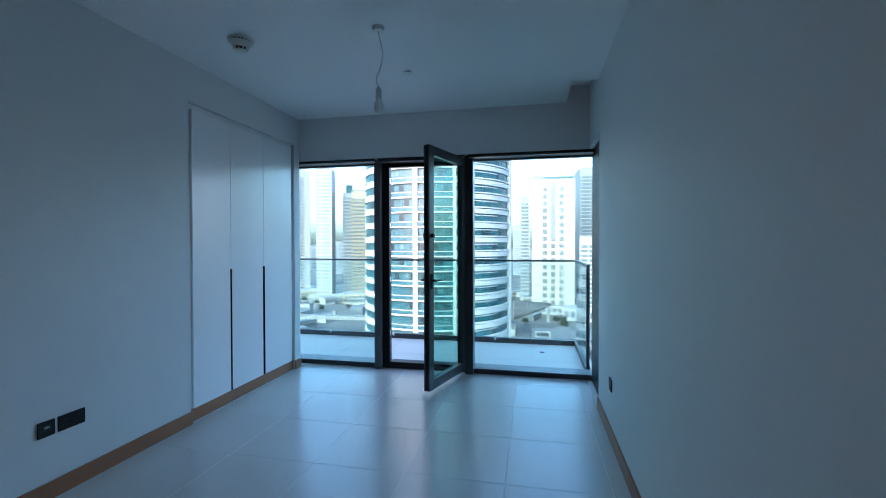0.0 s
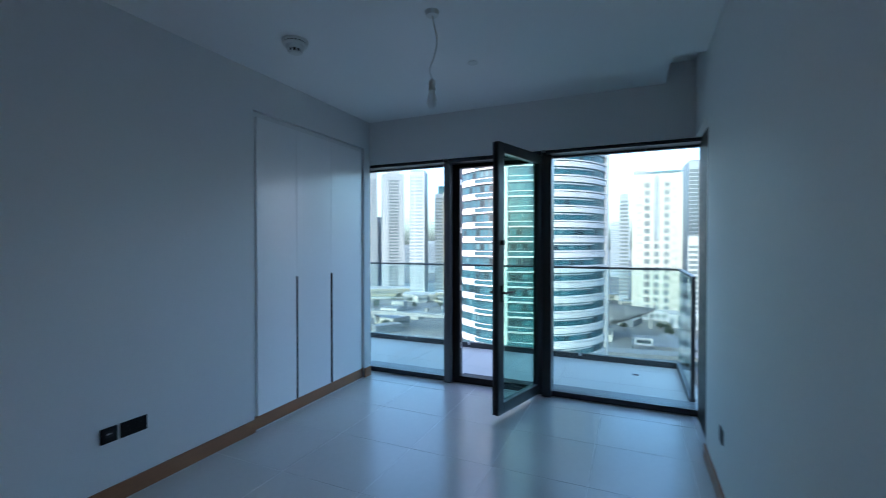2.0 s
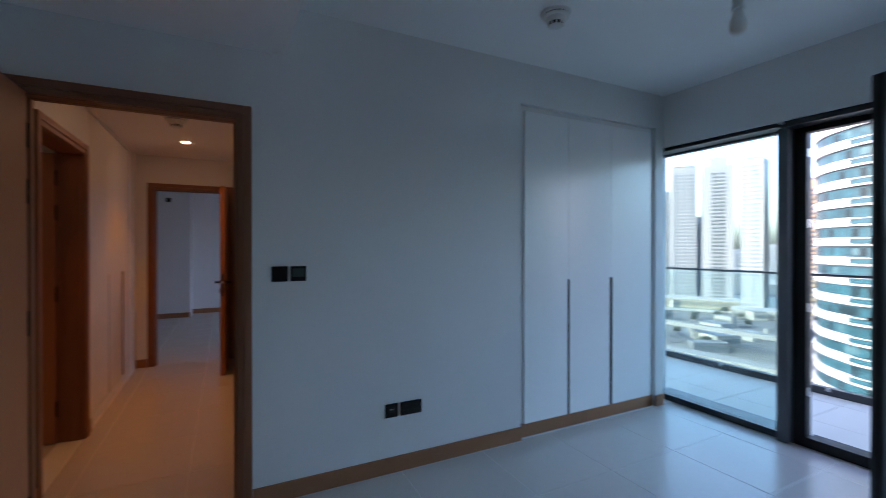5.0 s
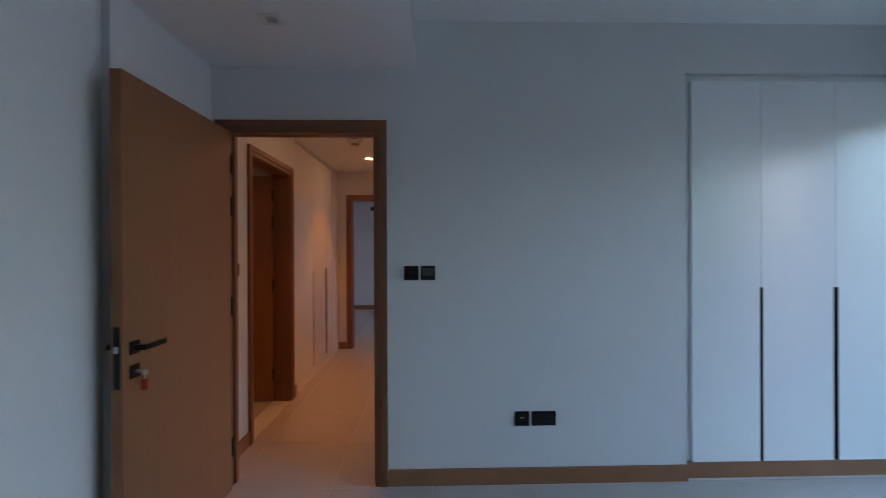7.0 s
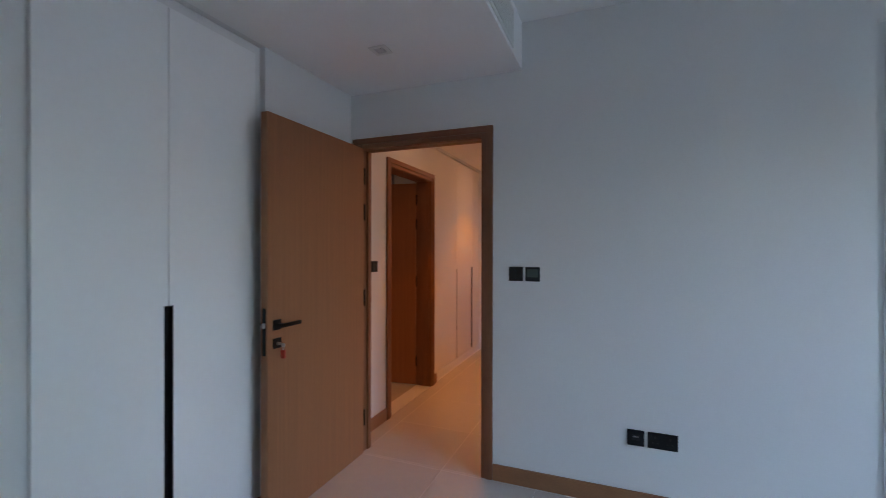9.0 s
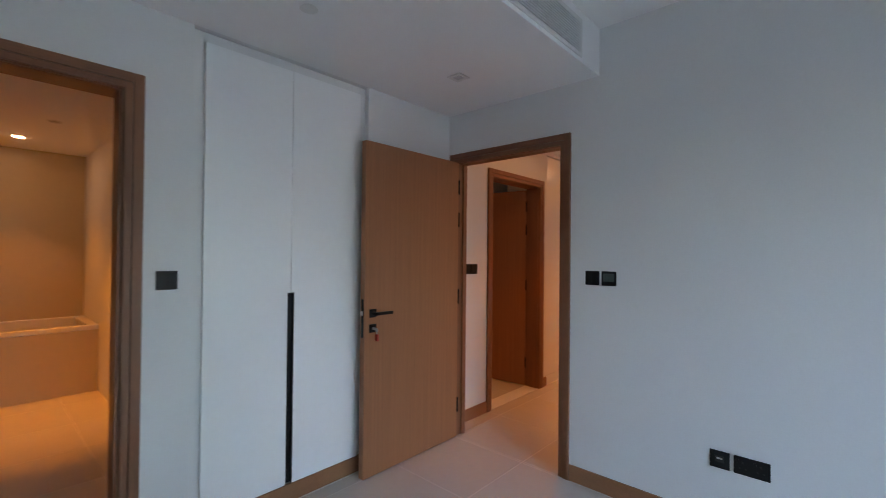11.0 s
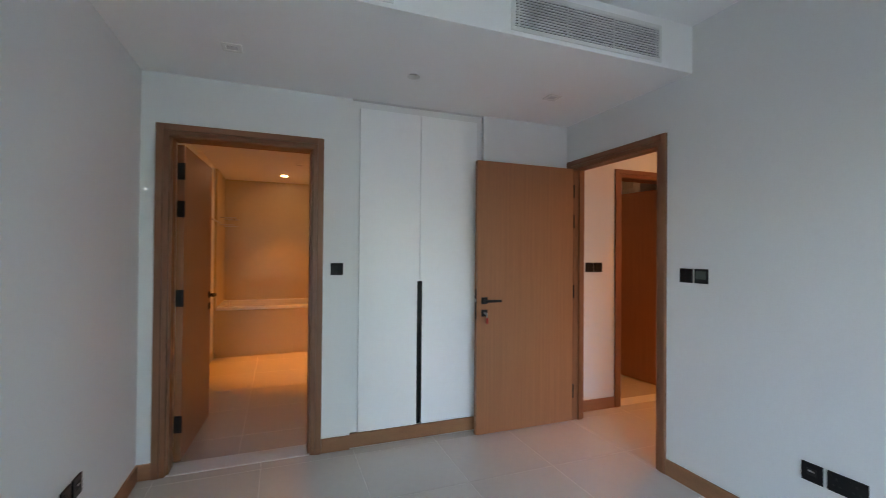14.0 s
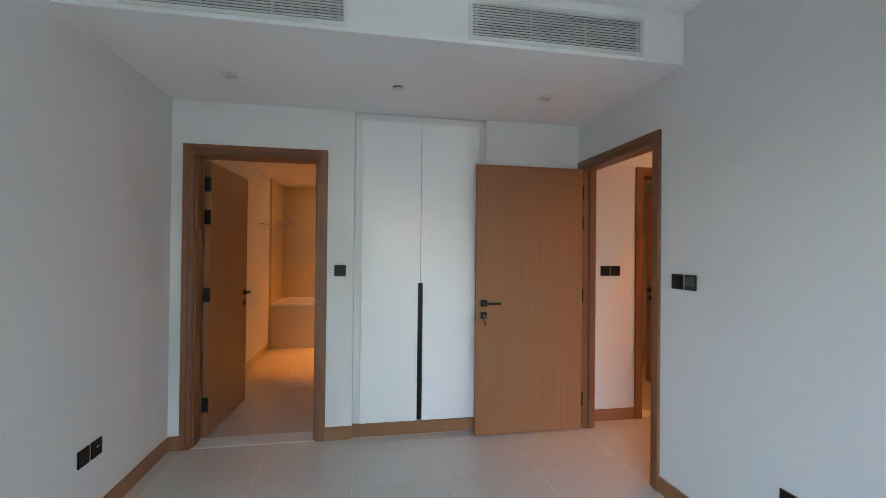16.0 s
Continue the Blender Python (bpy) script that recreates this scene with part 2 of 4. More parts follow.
for a in [((W, 1.017), (W, 2.83), (1, 0)), ((W, 4.31), (W, N), (1, 0)), ((E, S + 0.014), (E, 3.78), (-1, 0)),
          ((0.496, S), (E, S), (0, 1)), ((-0.703, S), (-0.507, S), (0, 1)), ((W, S), (-1.745, S), (0, 1)),
          ((HALL_E, HALL_S), (-3.098, HALL_S), (0, 1)), ((-4.17, HALL_S), (-4.094, HALL_S), (0, 1)),
          ((HALL_W, HALL_S), (HALL_W, 0.06), (1, 0)), ((HALL_W, HALL_N), (HALL_E, HALL_N), (0, -1))]:
    skirting("baseboard", a)
tagged(box("baseboard", W - 0.04, W - 0.022, 2.83, 4.31, FZ, SK, SKIRT, None, 0.002), "oak plinth board below the wardrobe doors", "plinth", kind="structure")
tagged(box("baseboard", -1.744, -0.704, S - 0.03, S - 0.01, FZ, SK, SKIRT, None, 0.002), "oak plinth board below the wardrobe doors", "plinth", kind="structure")


# ---- doors ----
def door_frame(name, m, u0, u1, top, depth, label, stop):
    """Lining, stepped casings and stops of an opening u0..u1 in a wall whose face is v = 0 and which is depth thick."""
    d = thing(name, m, label, "door frame", kind="structure")
    c, k = 0.075, 0.034
    for face, s in ((0.0, 1), (-depth, -1)):
        for e0, e1, t in ((k, c, 0.02), (0.004, k, 0.013)):
            box("casing", u0 - e1, u0 - e0, face, face + s * t, FZ, top + e1, OAK, d, 0.003)
            box("casing", u1 + e0, u1 + e1, face, face + s * t, FZ, top + e1, OAK, d, 0.003)
            box("casing", u0 - e0, u1 + e0, face, face + s * t, top + e0, top + e1, OAK_X, d, 0.003)
    box("lining", u0 - 0.025, u0, -depth, 0.004, FZ, top, OAK, d, 0.002)
    box("lining", u1, u1 + 0.025, -depth, 0.004, FZ, top, OAK, d, 0.002)
    box("lining", u0 - 0.025, u1 + 0.025, -depth, 0.004, top, top + 0.022, OAK_X, d, 0.002)
    v0, v1 = stop
    box("door_stop", u0, u0 + 0.012, v0, v1, FZ, top - 0.003, OAK, d, 0.002)
    box("door_stop", u1 - 0.012, u1, v0, v1, FZ, top - 0.003, OAK, d, 0.002)
    box("door_stop", u0, u1, v0, v1, top - 0.003, top, OAK_X, d, 0.002)
    return d


def lever(parent, x, y, z, side, to):
    """A square rose with a flat lever on the face that looks along side; the lever points along 'to'."""
    s = side
    base = box("rose", x - 0.026, x + 0.026, y, y + s * 0.009, z - 0.026, z + 0.026, BLACK, parent, 0.002)
    h = part("lever_handle", bmesh.new(), BLACK, base, "black square lever handle")
    bm = bmesh.new()
    add_box(bm, x - 0.01, x + 0.01, y + s * 0.008, y + s * 0.055, z - 0.01, z + 0.01, 0.002)
    add_box(bm, x - to * 0.01, x + to * 0.125, y + s * 0.044, y + s * 0.056, z - 0.01, z + 0.01, 0.003)
    bm.to_mesh(h.data)
    bm.free()


def door_leaf(name, m, w, h, label, sign=1, hinge_side=1, key=0):
    """A flush leaf hinged at its origin that runs along +x; its faces are y = 0 and y = -0.045."""
    d = thing(name, m, label, "door")
    box("leaf", 0.003, w, -0.045, 0, -0.004, h, OAK_LEAF, d, 0.0015)
    for side, y in ((1, 0.0), (-1, -0.045)):
        lever(d, w - 0.06, y, 1.02, side, -1)
        box("escutcheon", w - 0.086, w - 0.034, y, y + side * 0.009, 0.9, 0.952, BLACK, d, 0.002)
    strike = box("latch_plate", w - 0.001, w + 0.0015, -0.034, -0.011, 0.87, 1.11, BLACK, d)
    box("latch", w, w + 0.01, -0.03, -0.015, 1.01, 1.035, STEEL, strike, 0.002, "steel latch bolt")
    for z in (0.24, 1.07, 1.66, 1.91):
        hg = box("hinge", -0.006, 0.0032, -0.042, -0.003, z - 0.055, z + 0.055, BLACK, d, 0.001)
        y = 0.001 if hinge_side > 0 else -0.046
        disc("knuckle", 0.006, 0.006, 0.11, Matrix.Translation((-0.003, y, z - 0.055)), BLACK, hg, seg=12)
    if key:
        y = 0.009
        k = part("key", bmesh.new(), STEEL, d, "steel key in the lock")
        bm = bmesh.new()
        add_disc(bm, 0.008, 0.008, 0.012, pose(w - 0.06, y, 0.925, -90), 16)
        add_box(bm, w - 0.063, w - 0.057, y + 0.01, y + 0.028, 0.921, 0.929)
        add_disc(bm, 0.011, 0.011, 0.003, pose(w - 0.0615, y + 0.036, 0.92, 0, 90), 16)
        add_box(bm, w - 0.066, w - 0.063, y + 0.03, y + 0.034, 0.885, 0.915)
        bm.to_mesh(k.data)
        bm.free()
        box("key_tag", w - 0.073, w - 0.06, y + 0.018, y + 0.042, 0.85, 0.893, RED, k, 0.003, "red plastic key tag")
    return d


west_wall = pose(W, 0, 0, 0, 0, -90)
door_frame("door_frame_bedroom", west_wall, -0.94, -0.08, 2.096, 0.1, "oak door frame and casing of the bedroom doorway", (-0.09, -0.05))
door_leaf("bedroom_door", pose(-2.527, 0.1, 0, 0, 0, 0.0), 0.888, 2.1, "open oak veneer door with black lever and key", key=1)
south_wall = pose(0, S, 0)
door_frame("door_frame_bathroom", south_wall, -0.43, 0.42, 2.096, 0.17, "oak door frame and casing of the bathroom doorway", (-0.12, -0.012))
door_leaf("bathroom_door", pose(0.416, -0.195, 0, 0, 0, -93.5), 0.845, 2.085, "open oak veneer bathroom door with black hinges", hinge_side=-1)
tagged(box("threshold", -0.43, 0.42, S - 0.012, S + 0.006, FZ - 0.002, FZ + 0.0045, PLASTIC, None, 0.001), "white metal strip at the bathroom doorway", "threshold", kind="structure")
tagged(box("threshold", -0.43, 0.42, S - 0.17, S - 0.012, FZ - 0.002, FZ + 0.004, MARBLE, None, 0.001), "pale stone strip in the bathroom doorway", "threshold", kind="structure")
hall_wall = pose(0, HALL_S, 0)
door_frame("door_frame_hall_side", hall_wall, -4.015, -3.175, 2.096, 0.15, "oak door frame and casing on the hall wall", (-0.1, -0.012))
door_leaf("hall_side_door", pose(-4.008, -0.205, 0, 0, 0, -84), 0.83, 2.085, "open oak veneer door with black hinges")
tagged(box("threshold", -4.015, -3.175, HALL_S - 0.15, HALL_S - 0.0, FZ - 0.002, FZ + 0.004, MARBLE, None, 0.001), "pale stone strip in the doorway", "threshold", kind="structure")
end_wall = pose(HALL_W, 0, 0, 0, 0, -90)
door_frame("door_frame_hall_end", end_wall, -0.925, -0.14, 2.096, 0.15, "oak door frame and casing at the hall's end", (-0.1, -0.05))
door_leaf("hall_end_door", pose(HALL_W + 0.02, 0.922, 0, 0, 0, -3), 0.785, 2.085, "open oak veneer door at the end of the hall")


# ---- wardrobes ----
def wardrobe(name, m, w, h, f, doors, handles, label, rec=0.024):
    """Built into a niche: u runs 0..w, the doors' face is v = 0, the surround f wide lies back, the plinth is below."""
    d = thing(name, m, label, "wardrobe")
    z0 = SK + 0.002
    # surround in duller wall paint: part of its recess shade is put into colour
    box("side_panel", 0.001, f + 0.02, -0.5, -rec, z0, h - 0.001, PAINT, d)
    box("side_panel", w - f - 0.02, w - 0.001, -0.5, -rec, z0, h - 0.001, PAINT, d)
    box("top_panel", f + 0.02, w - f - 0.02, -0.5, -rec, h - f - 0.02, h - 0.001, PAINT, d)
    box("bottom_panel", f + 0.02, w - f - 0.02, -0.5, -0.03, z0, z0 + 0.012, LACQUER, d)
    box("back_panel", f + 0.02, w - f - 0.02, -0.5, -0.49, z0 + 0.012, h - f - 0.02, DARK, d)
    edges = [f, *doors, w - f]
    for i, (a, b) in enumerate(zip(edges, edges[1:])):
        lo = a + (0.0015 if i else 0)
        hi = b - (0.0015 if b in doors else 0)
        # the edge beside a handle is cut back below the handle's head
        cutl = next((q for c, q, z in handles if abs(c - a) < 1e-6), 0)
        cutr = next((q for c, q, z in handles if abs(c - b) < 1e-6), 0)
        top = handles[0][2]
        bm = bmesh.new()
        back = -min(0.02, rec - 0.001)
        add_box(bm, lo, hi, back, 0.0, top, h - f, 0.0015)
        add_box(bm, lo + cutl, hi - cutr, back, 0.0, z0 + 0.003, top + 0.002, 0.0015)
        dr = part("door", bm, LACQUER, d)
        if cutr:
            bm = bmesh.new()
            add_box(bm, hi - cutr + 0.0005, b + cutr, -0.032, -0.0215, z0 + 0.003, top)
            add_box(bm, hi - cutr + 0.0005, hi - cutr + 0.004, -0.02, 0.002, z0 + 0.003, top)
            add_box(bm, hi - cutr + 0.004, b + cutr, -0.02, 0.0015, top - 0.004, top - 0.0005)
            part("handle_channel", bm, BLACK, dr, "recessed black full-length handle channel")
    return d


# u runs against y on the west wall
wardrobe("wardrobe", pose(W - 0.012, 4.311, 0, 0, 0, -90), 1.482, 2.468, 0.044, [4.311 - 3.772, 4.311 - 3.304], [(4.311 - 3.772, 0.013, 1.158), (4.311 - 3.304, 0.008, 1.158)], "white built-in wardrobe with three lacquered doors and black handle channels", 0.022)
wardrobe("wardrobe", pose(-1.744, S - 0.01, 0), 1.04, 2.483, 0.056, [1.744 - 1.219], [(1.744 - 1.219, 0.018, 1.17)], "white built-in wardrobe with two lacquered doors and a black handle channel")
tagged(wall("wardrobe_niche", "y", W - 0.72, W - 0.7, 2.7, 4.45, 0, TOP), "wall behind the wardrobe")
tagged(wall("wardrobe_niche", "x", S - 0.72, S - 0.7, -1.9, -0.9, 0, TOP), "wall behind the wardrobe")


# ---- switches and sockets ----
def plate(name, m, w, label, style="switch"):
    """A wall plate centred on its origin, its face along +y."""
    d = thing(name, m, label, "socket" if style == "socket" else "switch")
    face = box("plate", -w / 2, w / 2, 0, 0.009, -0.043, 0.043, PLATE, d, 0.003)
    if style == "switch":
        n = 2 if w < 0.1 else 3
        for i in range(n):
            a = -0.036 + 0.072 * i / n
            box("rocker", a + 0.0007, a + 0.072 / n - 0.0007, 0.009, 0.0112, -0.036, 0.036, BLACK, face, 0.001)
    if style == "thermostat":
        box("screen", -0.033, 0.033, 0.009, 0.0105, -0.018, 0.03, SCREEN, face, 0.001, "grey display")
        box("bezel", -0.036, 0.036, 0.009, 0.0096, -0.034, -0.022, BLACK, face)
    if style == "socket":
        for c in ([0.0] if w < 0.1 else [-0.036, 0.036]):
            box("pin_hole", c - 0.004, c + 0.004, 0.0075, 0.0095, 0.01, 0.022, DARK, face)
            for q in (-0.012, 0.012):
                box("pin_hole", c + q - 0.004, c + q + 0.004, 0.0075, 0.0095, -0.016, -0.009, DARK, face)
            box("rocker", c + 0.018, c + 0.028, 0.009, 0.0115, 0.012, 0.03, BLACK, face, 0.001)
    if style == "data":
        box("outlet", -0.02, 0.02, 0.009, 0.011, -0.012, 0.02, DARK, face, 0.001)
        box("label_strip", -0.013, 0.013, 0.0112, 0.0118, 0.004, 0.012, STEEL, face, 0.0, "pale printed strip")
    return d


def on_west(y, z):
    return pose(W, y, z, 0, 0, -90)


def on_east(y, z):
    return pose(E, y, z, 0, 0, 90)


plate("light_switch", on_west(1.158, 1.26), 0.086, "black light switch on the wall beside the door")
plate("thermostat", on_west(1.258, 1.26), 0.086, "black room thermostat with grey display", "thermostat")
plate("data_outlet", on_west(1.82, 0.38), 0.086, "black data outlet plate low on the wall", "data")
plate("double_socket", on_west(1.952, 0.38), 0.146, "black double wall socket low on the wall", "socket")
plate("light_switch", pose(-0.602, S, 1.265), 0.086, "black light switch between bathroom door and wardrobe")
plate("light_switch", pose(-2.816, HALL_S, 1.268), 0.086, "black light switch in the hall")
plate("light_switch", pose(-2.91, HALL_S, 1.268), 0.086, "black light switch in the hall")
plate("wall_socket", on_east(0.917, 0.38), 0.086, "black wall socket low on the wall", "socket")
plate("data_outlet", on_east(0.812, 0.38), 0.086, "black data outlet plate low on the wall", "data")
plate("wall_socket", on_east(3.2, 0.38), 0.086, "black wall socket low on the wall near the glazing", "socket")


# ---- ceiling fittings ----
def smoke_detector(m):
    """A broad slotted base with a tapered sensor head below it."""
    d = thing("smoke_detector", m, "white round smoke detector with dark vent slots", "smoke detector")
    f = Matrix.Rotation(math.pi, 4, "X") @ Matrix.Scale(1.2, 4)
    turned = (("base", PLASTIC, [(0.07, 0), (0.072, 0.004), (0.07, 0.01), (0.067, 0.012)]), ("vent_ring", DARK, [(0.06, 0.012), (0.06, 0.02)]),
              ("rim", PLASTIC, [(0.066, 0.02), (0.064, 0.025), (0.052, 0.028)]), ("head", PLASTIC, [(0.05, 0.028), (0.046, 0.045), (0.042, 0.048)]),
              ("sensor_slot", DARK, [(0.034, 0.048), (0.032, 0.062)]), ("cap", PLASTIC, [(0.034, 0.062), (0.028, 0.068), (0.008, 0.07)]))
    for nm, material, prof in turned:
        bm = lathe(prof)
        bm.transform(f)
        part(nm, bm, material, d)
    for nm, r, z0, z1, count in (("vent_rib", 0.063, 0.012, 0.02, 20), ("cage_rib", 0.036, 0.048, 0.063, 10)):
        bm = bmesh.new()
        add_box(bm, r - 0.004, r + 0.003, -0.003, 0.003, z0, z1)
        bm.transform(f)
        me = mesh_of(bm, nm, PLASTIC)
        for k in range(count):
            put(nm, me, d).rotation_euler = (0, 0, 2 * math.pi * k / count)


smoke_detector(pose(-1.915, 2.6, CEIL_Z))
d = thing("sprinkler_cover", pose(-0.964, 3.38, CEIL_Z), "flat white round sprinkler cover on the ceiling", "sprinkler")
disc("cover", 0.04, 0.035, 0.006, Matrix.Translation((0, 0, -0.009)), PLASTIC, d)
disc("collar", 0.024, 0.024, 0.01, Matrix.Translation((0, 0, -0.0035)), PLASTIC, d)
d = thing("sprinkler_cover", pose(-0.99, 0.524, LOW_Z), "flat white round sprinkler cover on the lowered ceiling", "sprinkler")
disc("cover", 0.04, 0.035, 0.006, Matrix.Translation((0, 0, -0.009)), PLASTIC, d)
disc("collar", 0.024, 0.024, 0.01, Matrix.Translation((0, 0, -0.0035)), PLASTIC, d)

d = thing("pendant_bulb", pose(-0.942, 2.64, CEIL_Z), "bare bulb hanging from a wavy white flex", "pendant lamp")
disc("ceiling_rose", 0.034, 0.042, 0.024, Matrix.Translation((0, 0, -0.024)), PLASTIC, d)
tube("flex", [(0, 0, -0.02), (0.012, 0, -0.08), (0.03, 0, -0.17), (0.012, 0, -0.26), (-0.014, 0, -0.33), (0.002, 0, -0.39)], 0.0035, PLASTIC, d)
bm = lathe([(0.008, -0.385), (0.017, -0.393), (0.02, -0.41), (0.018, -0.438), (0.022, -0.44), (0.022, -0.45), (0.017, -0.452)][::-1])
part("lamp_holder", bm, PLASTIC, d, smooth=True)
bm = lathe([(0.004, -0.553), (0.018, -0.549), (0.028, -0.535), (0.031, -0.515), (0.028, -0.493), (0.019, -0.469), (0.015, -0.452)])
part("bulb", bm, BULB, d, "frosted glass bulb, unlit", smooth=True)


def grille(m, w, h, label):
    """A bar grille on a face that looks along +y; x runs 0..w, z 0..h."""
    d = thing("air_grille", m, label, "air vent")
    b = 0.022
    bm = bmesh.new()
    add_box(bm, -b, w + b, 0, 0.008, -b, 0, 0.002)
    add_box(bm, -b, w + b, 0, 0.008, h, h + b, 0.002)
    add_box(bm, -b, 0, 0, 0.008, 0, h, 0.002)
    add_box(bm, w, w + b, 0, 0.008, 0, h, 0.002)
    rim = part("frame", bm, PLASTIC, d)
    # black sheet puts the shade between the slats into its colour
    box("shade_backing", 0, w, 0.0005, 0.0015, 0, h, BLACK, d)
    bm = bmesh.new()
    add_box(bm, 0, w, 0.003, 0.0115, -0.0031, 0.0031)
    bm.verts.ensure_lookup_table()
    me = mesh_of(bm, "slat", PLASTIC)
    n = 12
    for i in range(n):
        put("slat", me, rim).location = (0, 0, h * (i + 0.5) / n)
    bm = bmesh.new()
    add_box(bm, -0.0025, 0.0025, 0.002, 0.0095, 0, h)
    me = mesh_of(bm, "mullion", PLASTIC)
    for i in (0.02, 0.345, 0.67, 0.98):
        put("mullion", me, rim).location = (w * i, 0, 0)


grille(pose(-2.27, SOFFIT_Y, 2.529), 0.952, 0.17, "white slotted air grille in the lowered ceiling's face")
grille(pose(-0.668, SOFFIT_Y, 2.529), 0.952, 0.17, "white slotted air grille in the lowered ceiling's face")


def spot(m, label, lit=False):
    d = thing("downlight", m, label, "downlight")
    bm = bmesh.new()
    for s in (-1, 1):
        add_box(bm, -0.05, 0.05, s * 0.028, s * 0.05, -0.006, 0, 0.002)
        add_box(bm, s * 0.028, s * 0.05, -0.028, 0.028, -0.006, 0, 0.002)
    part("trim", bm, PLASTIC, d)
    box("reflector", -0.028, 0.028, -0.028, 0.028, -0.002, -0.001, STEEL, d, 0, "dim metal reflector")


spot(pose(0.03, 0.51, LOW_Z), "small square recessed downlight, unlit")
spot(pose(-2.0, 0.535, LOW_Z), "small square recessed downlight, unlit")


def round_light(m, watts, label, angle=110, shown=True):
    d = thing("downlight", m, label, "downlight")
    bm = lathe([(0.034, -0.005), (0.046, -0.005), (0.048, 0.0), (0.034, 0.0)])
    part("trim", bm, PLASTIC, d)
    disc("lens", 0.034, 0.034, 0.003, Matrix.Translation((0, 0, -0.009)), LAMP if shown else STEEL, d, "glowing warm lens" if shown else "dim metal baffle")
    la = new("downlight_beam", bpy.data.lights.new("downlight_beam", "SPOT"))
    la.data.energy, la.data.color = watts, (1.0, 0.35, 0.028)
    la.data.spot_size, la.data.spot_blend, la.data.shadow_soft_size = radians(angle), 0.6, 0.035
    la.matrix_world = m @ Matrix.Translation((0, 0, -0.015))


# ---- hall, side room and far room ----
wall("wall_hall_south", "x", HALL_S - 0.15, HALL_S, HALL_W, W - 0.001, 0, TOP, [(-4.04, -3.15, 0, 2.112), (-5.75, -4.17, 0, 2.47)], label="white painted hall wall with a side doorway")
wall("wall_hall_north", "x", HALL_N, HALL_N + 0.15, HALL_W, HALL_E, 0, TOP, label="white painted hall wall")
wall("wall_hall_end", "y", HALL_W - 0.15, HALL_W, -0.2, 4.6, 0, TOP, [(0.115, 0.95, 0, 2.112)], label="white painted wall at the hall's end")
tagged(box("ceiling_hall", HALL_W, HALL_E, HALL_S, HALL_N, 2.5, 2.52, CEIL), "white hall ceiling", "ceiling", kind="structure")
wardrobe("wardrobe", pose(-5.749, HALL_S - 0.006, 0), 1.578, 2.468, 0.012, [0.335, 0.92], [(0.335, 0.02, 1.165), (0.92, 0.004, 1.165)], "white built-in hall wardrobe with lacquered doors")
tagged(box("baseboard", -5.749, -4.171, HALL_S - 0.03, HALL_S - 0.006, FZ, SK, LACQUER), "white plinth board below the hall wardrobe", "plinth", kind="structure")
round_light(pose(-5.16, 0.525, 2.5), 3.8, "lit warm round downlight in the hall ceiling", 95)
round_light(pose(-3.5, 0.56, 2.5), 3.1, "lit warm round downlight in the hall ceiling", 85)
smoke_detector(pose(-4.24, 0.52, 2.5))

wall("wall_side_room", "x", -2.6, -2.5, -5.2, -1.95, 0, TOP, label="plain wall of the side room")
wall("wall_side_room", "y", -5.3, -5.2, -2.6, -0.8, 0, TOP, label="plain wall of the side room")
wall("wall_side_room", "x", -0.8, -0.7, -6.1, -4.06, 0, TOP, label="plain wall behind the hall wardrobe")
wall("wall_side_room", "y", -1.96, -1.9, -2.6, -0.19, 0, TOP, label="plain wall of the side room")
tagged(box("ceiling_side_room", -5.2, -1.96, -2.5, -0.2, 2.4, 2.42, CEIL), "white side room ceiling", "ceiling", kind="structure")
# added lamp out of view, warms the open side door
round_light(pose(-3.3, -1.5, 2.4), 0.45, "unseen warm downlight added to light the side room")

wall("wall_far_room", "y", -10.25, -10.1, -1.5, 0.24, 0, TOP, label="white wall of the far room")
wall("wall_far_room", "y", -10.75, -10.6, 0.24, 4.6, 0, TOP, label="white wall of the far room")
wall("wall_far_room", "x", 0.24, 0.26, -10.6, -10.1, 0, TOP, label="white return wall of the far room")
wall("wall_far_room", "x", -1.6, -1.5, -10.25, -6.1, 0, TOP, label="white wall of the far room")
wall("wall_far_room", "y", -6.25, -6.1, -1.6, -0.2, 0, TOP, label="white wall of the far room")
wall("wall_far_room", "x", 4.5, 4.6, -10.75, -6.1, 0, TOP, [(-9.6, -8.0, 0.05, 2.5)], label="outer wall of the far room with its window opening")
skirting("baseboard", ((-10.1, -1.5), (-10.1, 0.24), (1, 0)))
skirting("baseboard", ((-10.6, 0.26), (-10.6, 4.5), (1, 0)))
tagged(box("ceiling_far_room", -10.6, HALL_W - 0.15, -1.5, 4.5, 2.8, 2.82, CEIL), "white far room ceiling", "ceiling", kind="structure")
plate("light_switch", pose(-10.6, 0.95, 1.31, 0, 0, -90), 0.086, "black light switch on the far room's wall")
plate("wall_socket", pose(-10.6, 0.95, 0.4, 0, 0, -90), 0.086, "black wall socket on the far room's wall", "socket")
plate("wall_sensor", pose(-10.1, -0.12, 2.35, 0, 0, -90), 0.086, "black wall sensor high on the far room's wall")

# ---- bathroom ----
BW, BE, BN, BS, TUB = -0.87, 0.575, -0.19, -4.12, -3.24
wall("wall_bath_east", "y", BE, BE + 0.2, TUB, S - 0.17, 0, TOP, label="painted bathroom wall")
wall("wall_bath_alcove", "y", 0.545, 0.775, BS, TUB, 0, TOP, material=BATHTILE, label="beige tiled alcove wall beside the bathtub")
wall("wall_bath_west", "y", BW - 0.1, BW, BS, S - 0.17, 0, TOP, label="painted bathroom wall")
wall("wall_bath_south", "x", BS - 0.1, BS, -1.0, 0.8, 0, TOP, material=BATHTILE, label="beige tiled wall behind the bathtub")
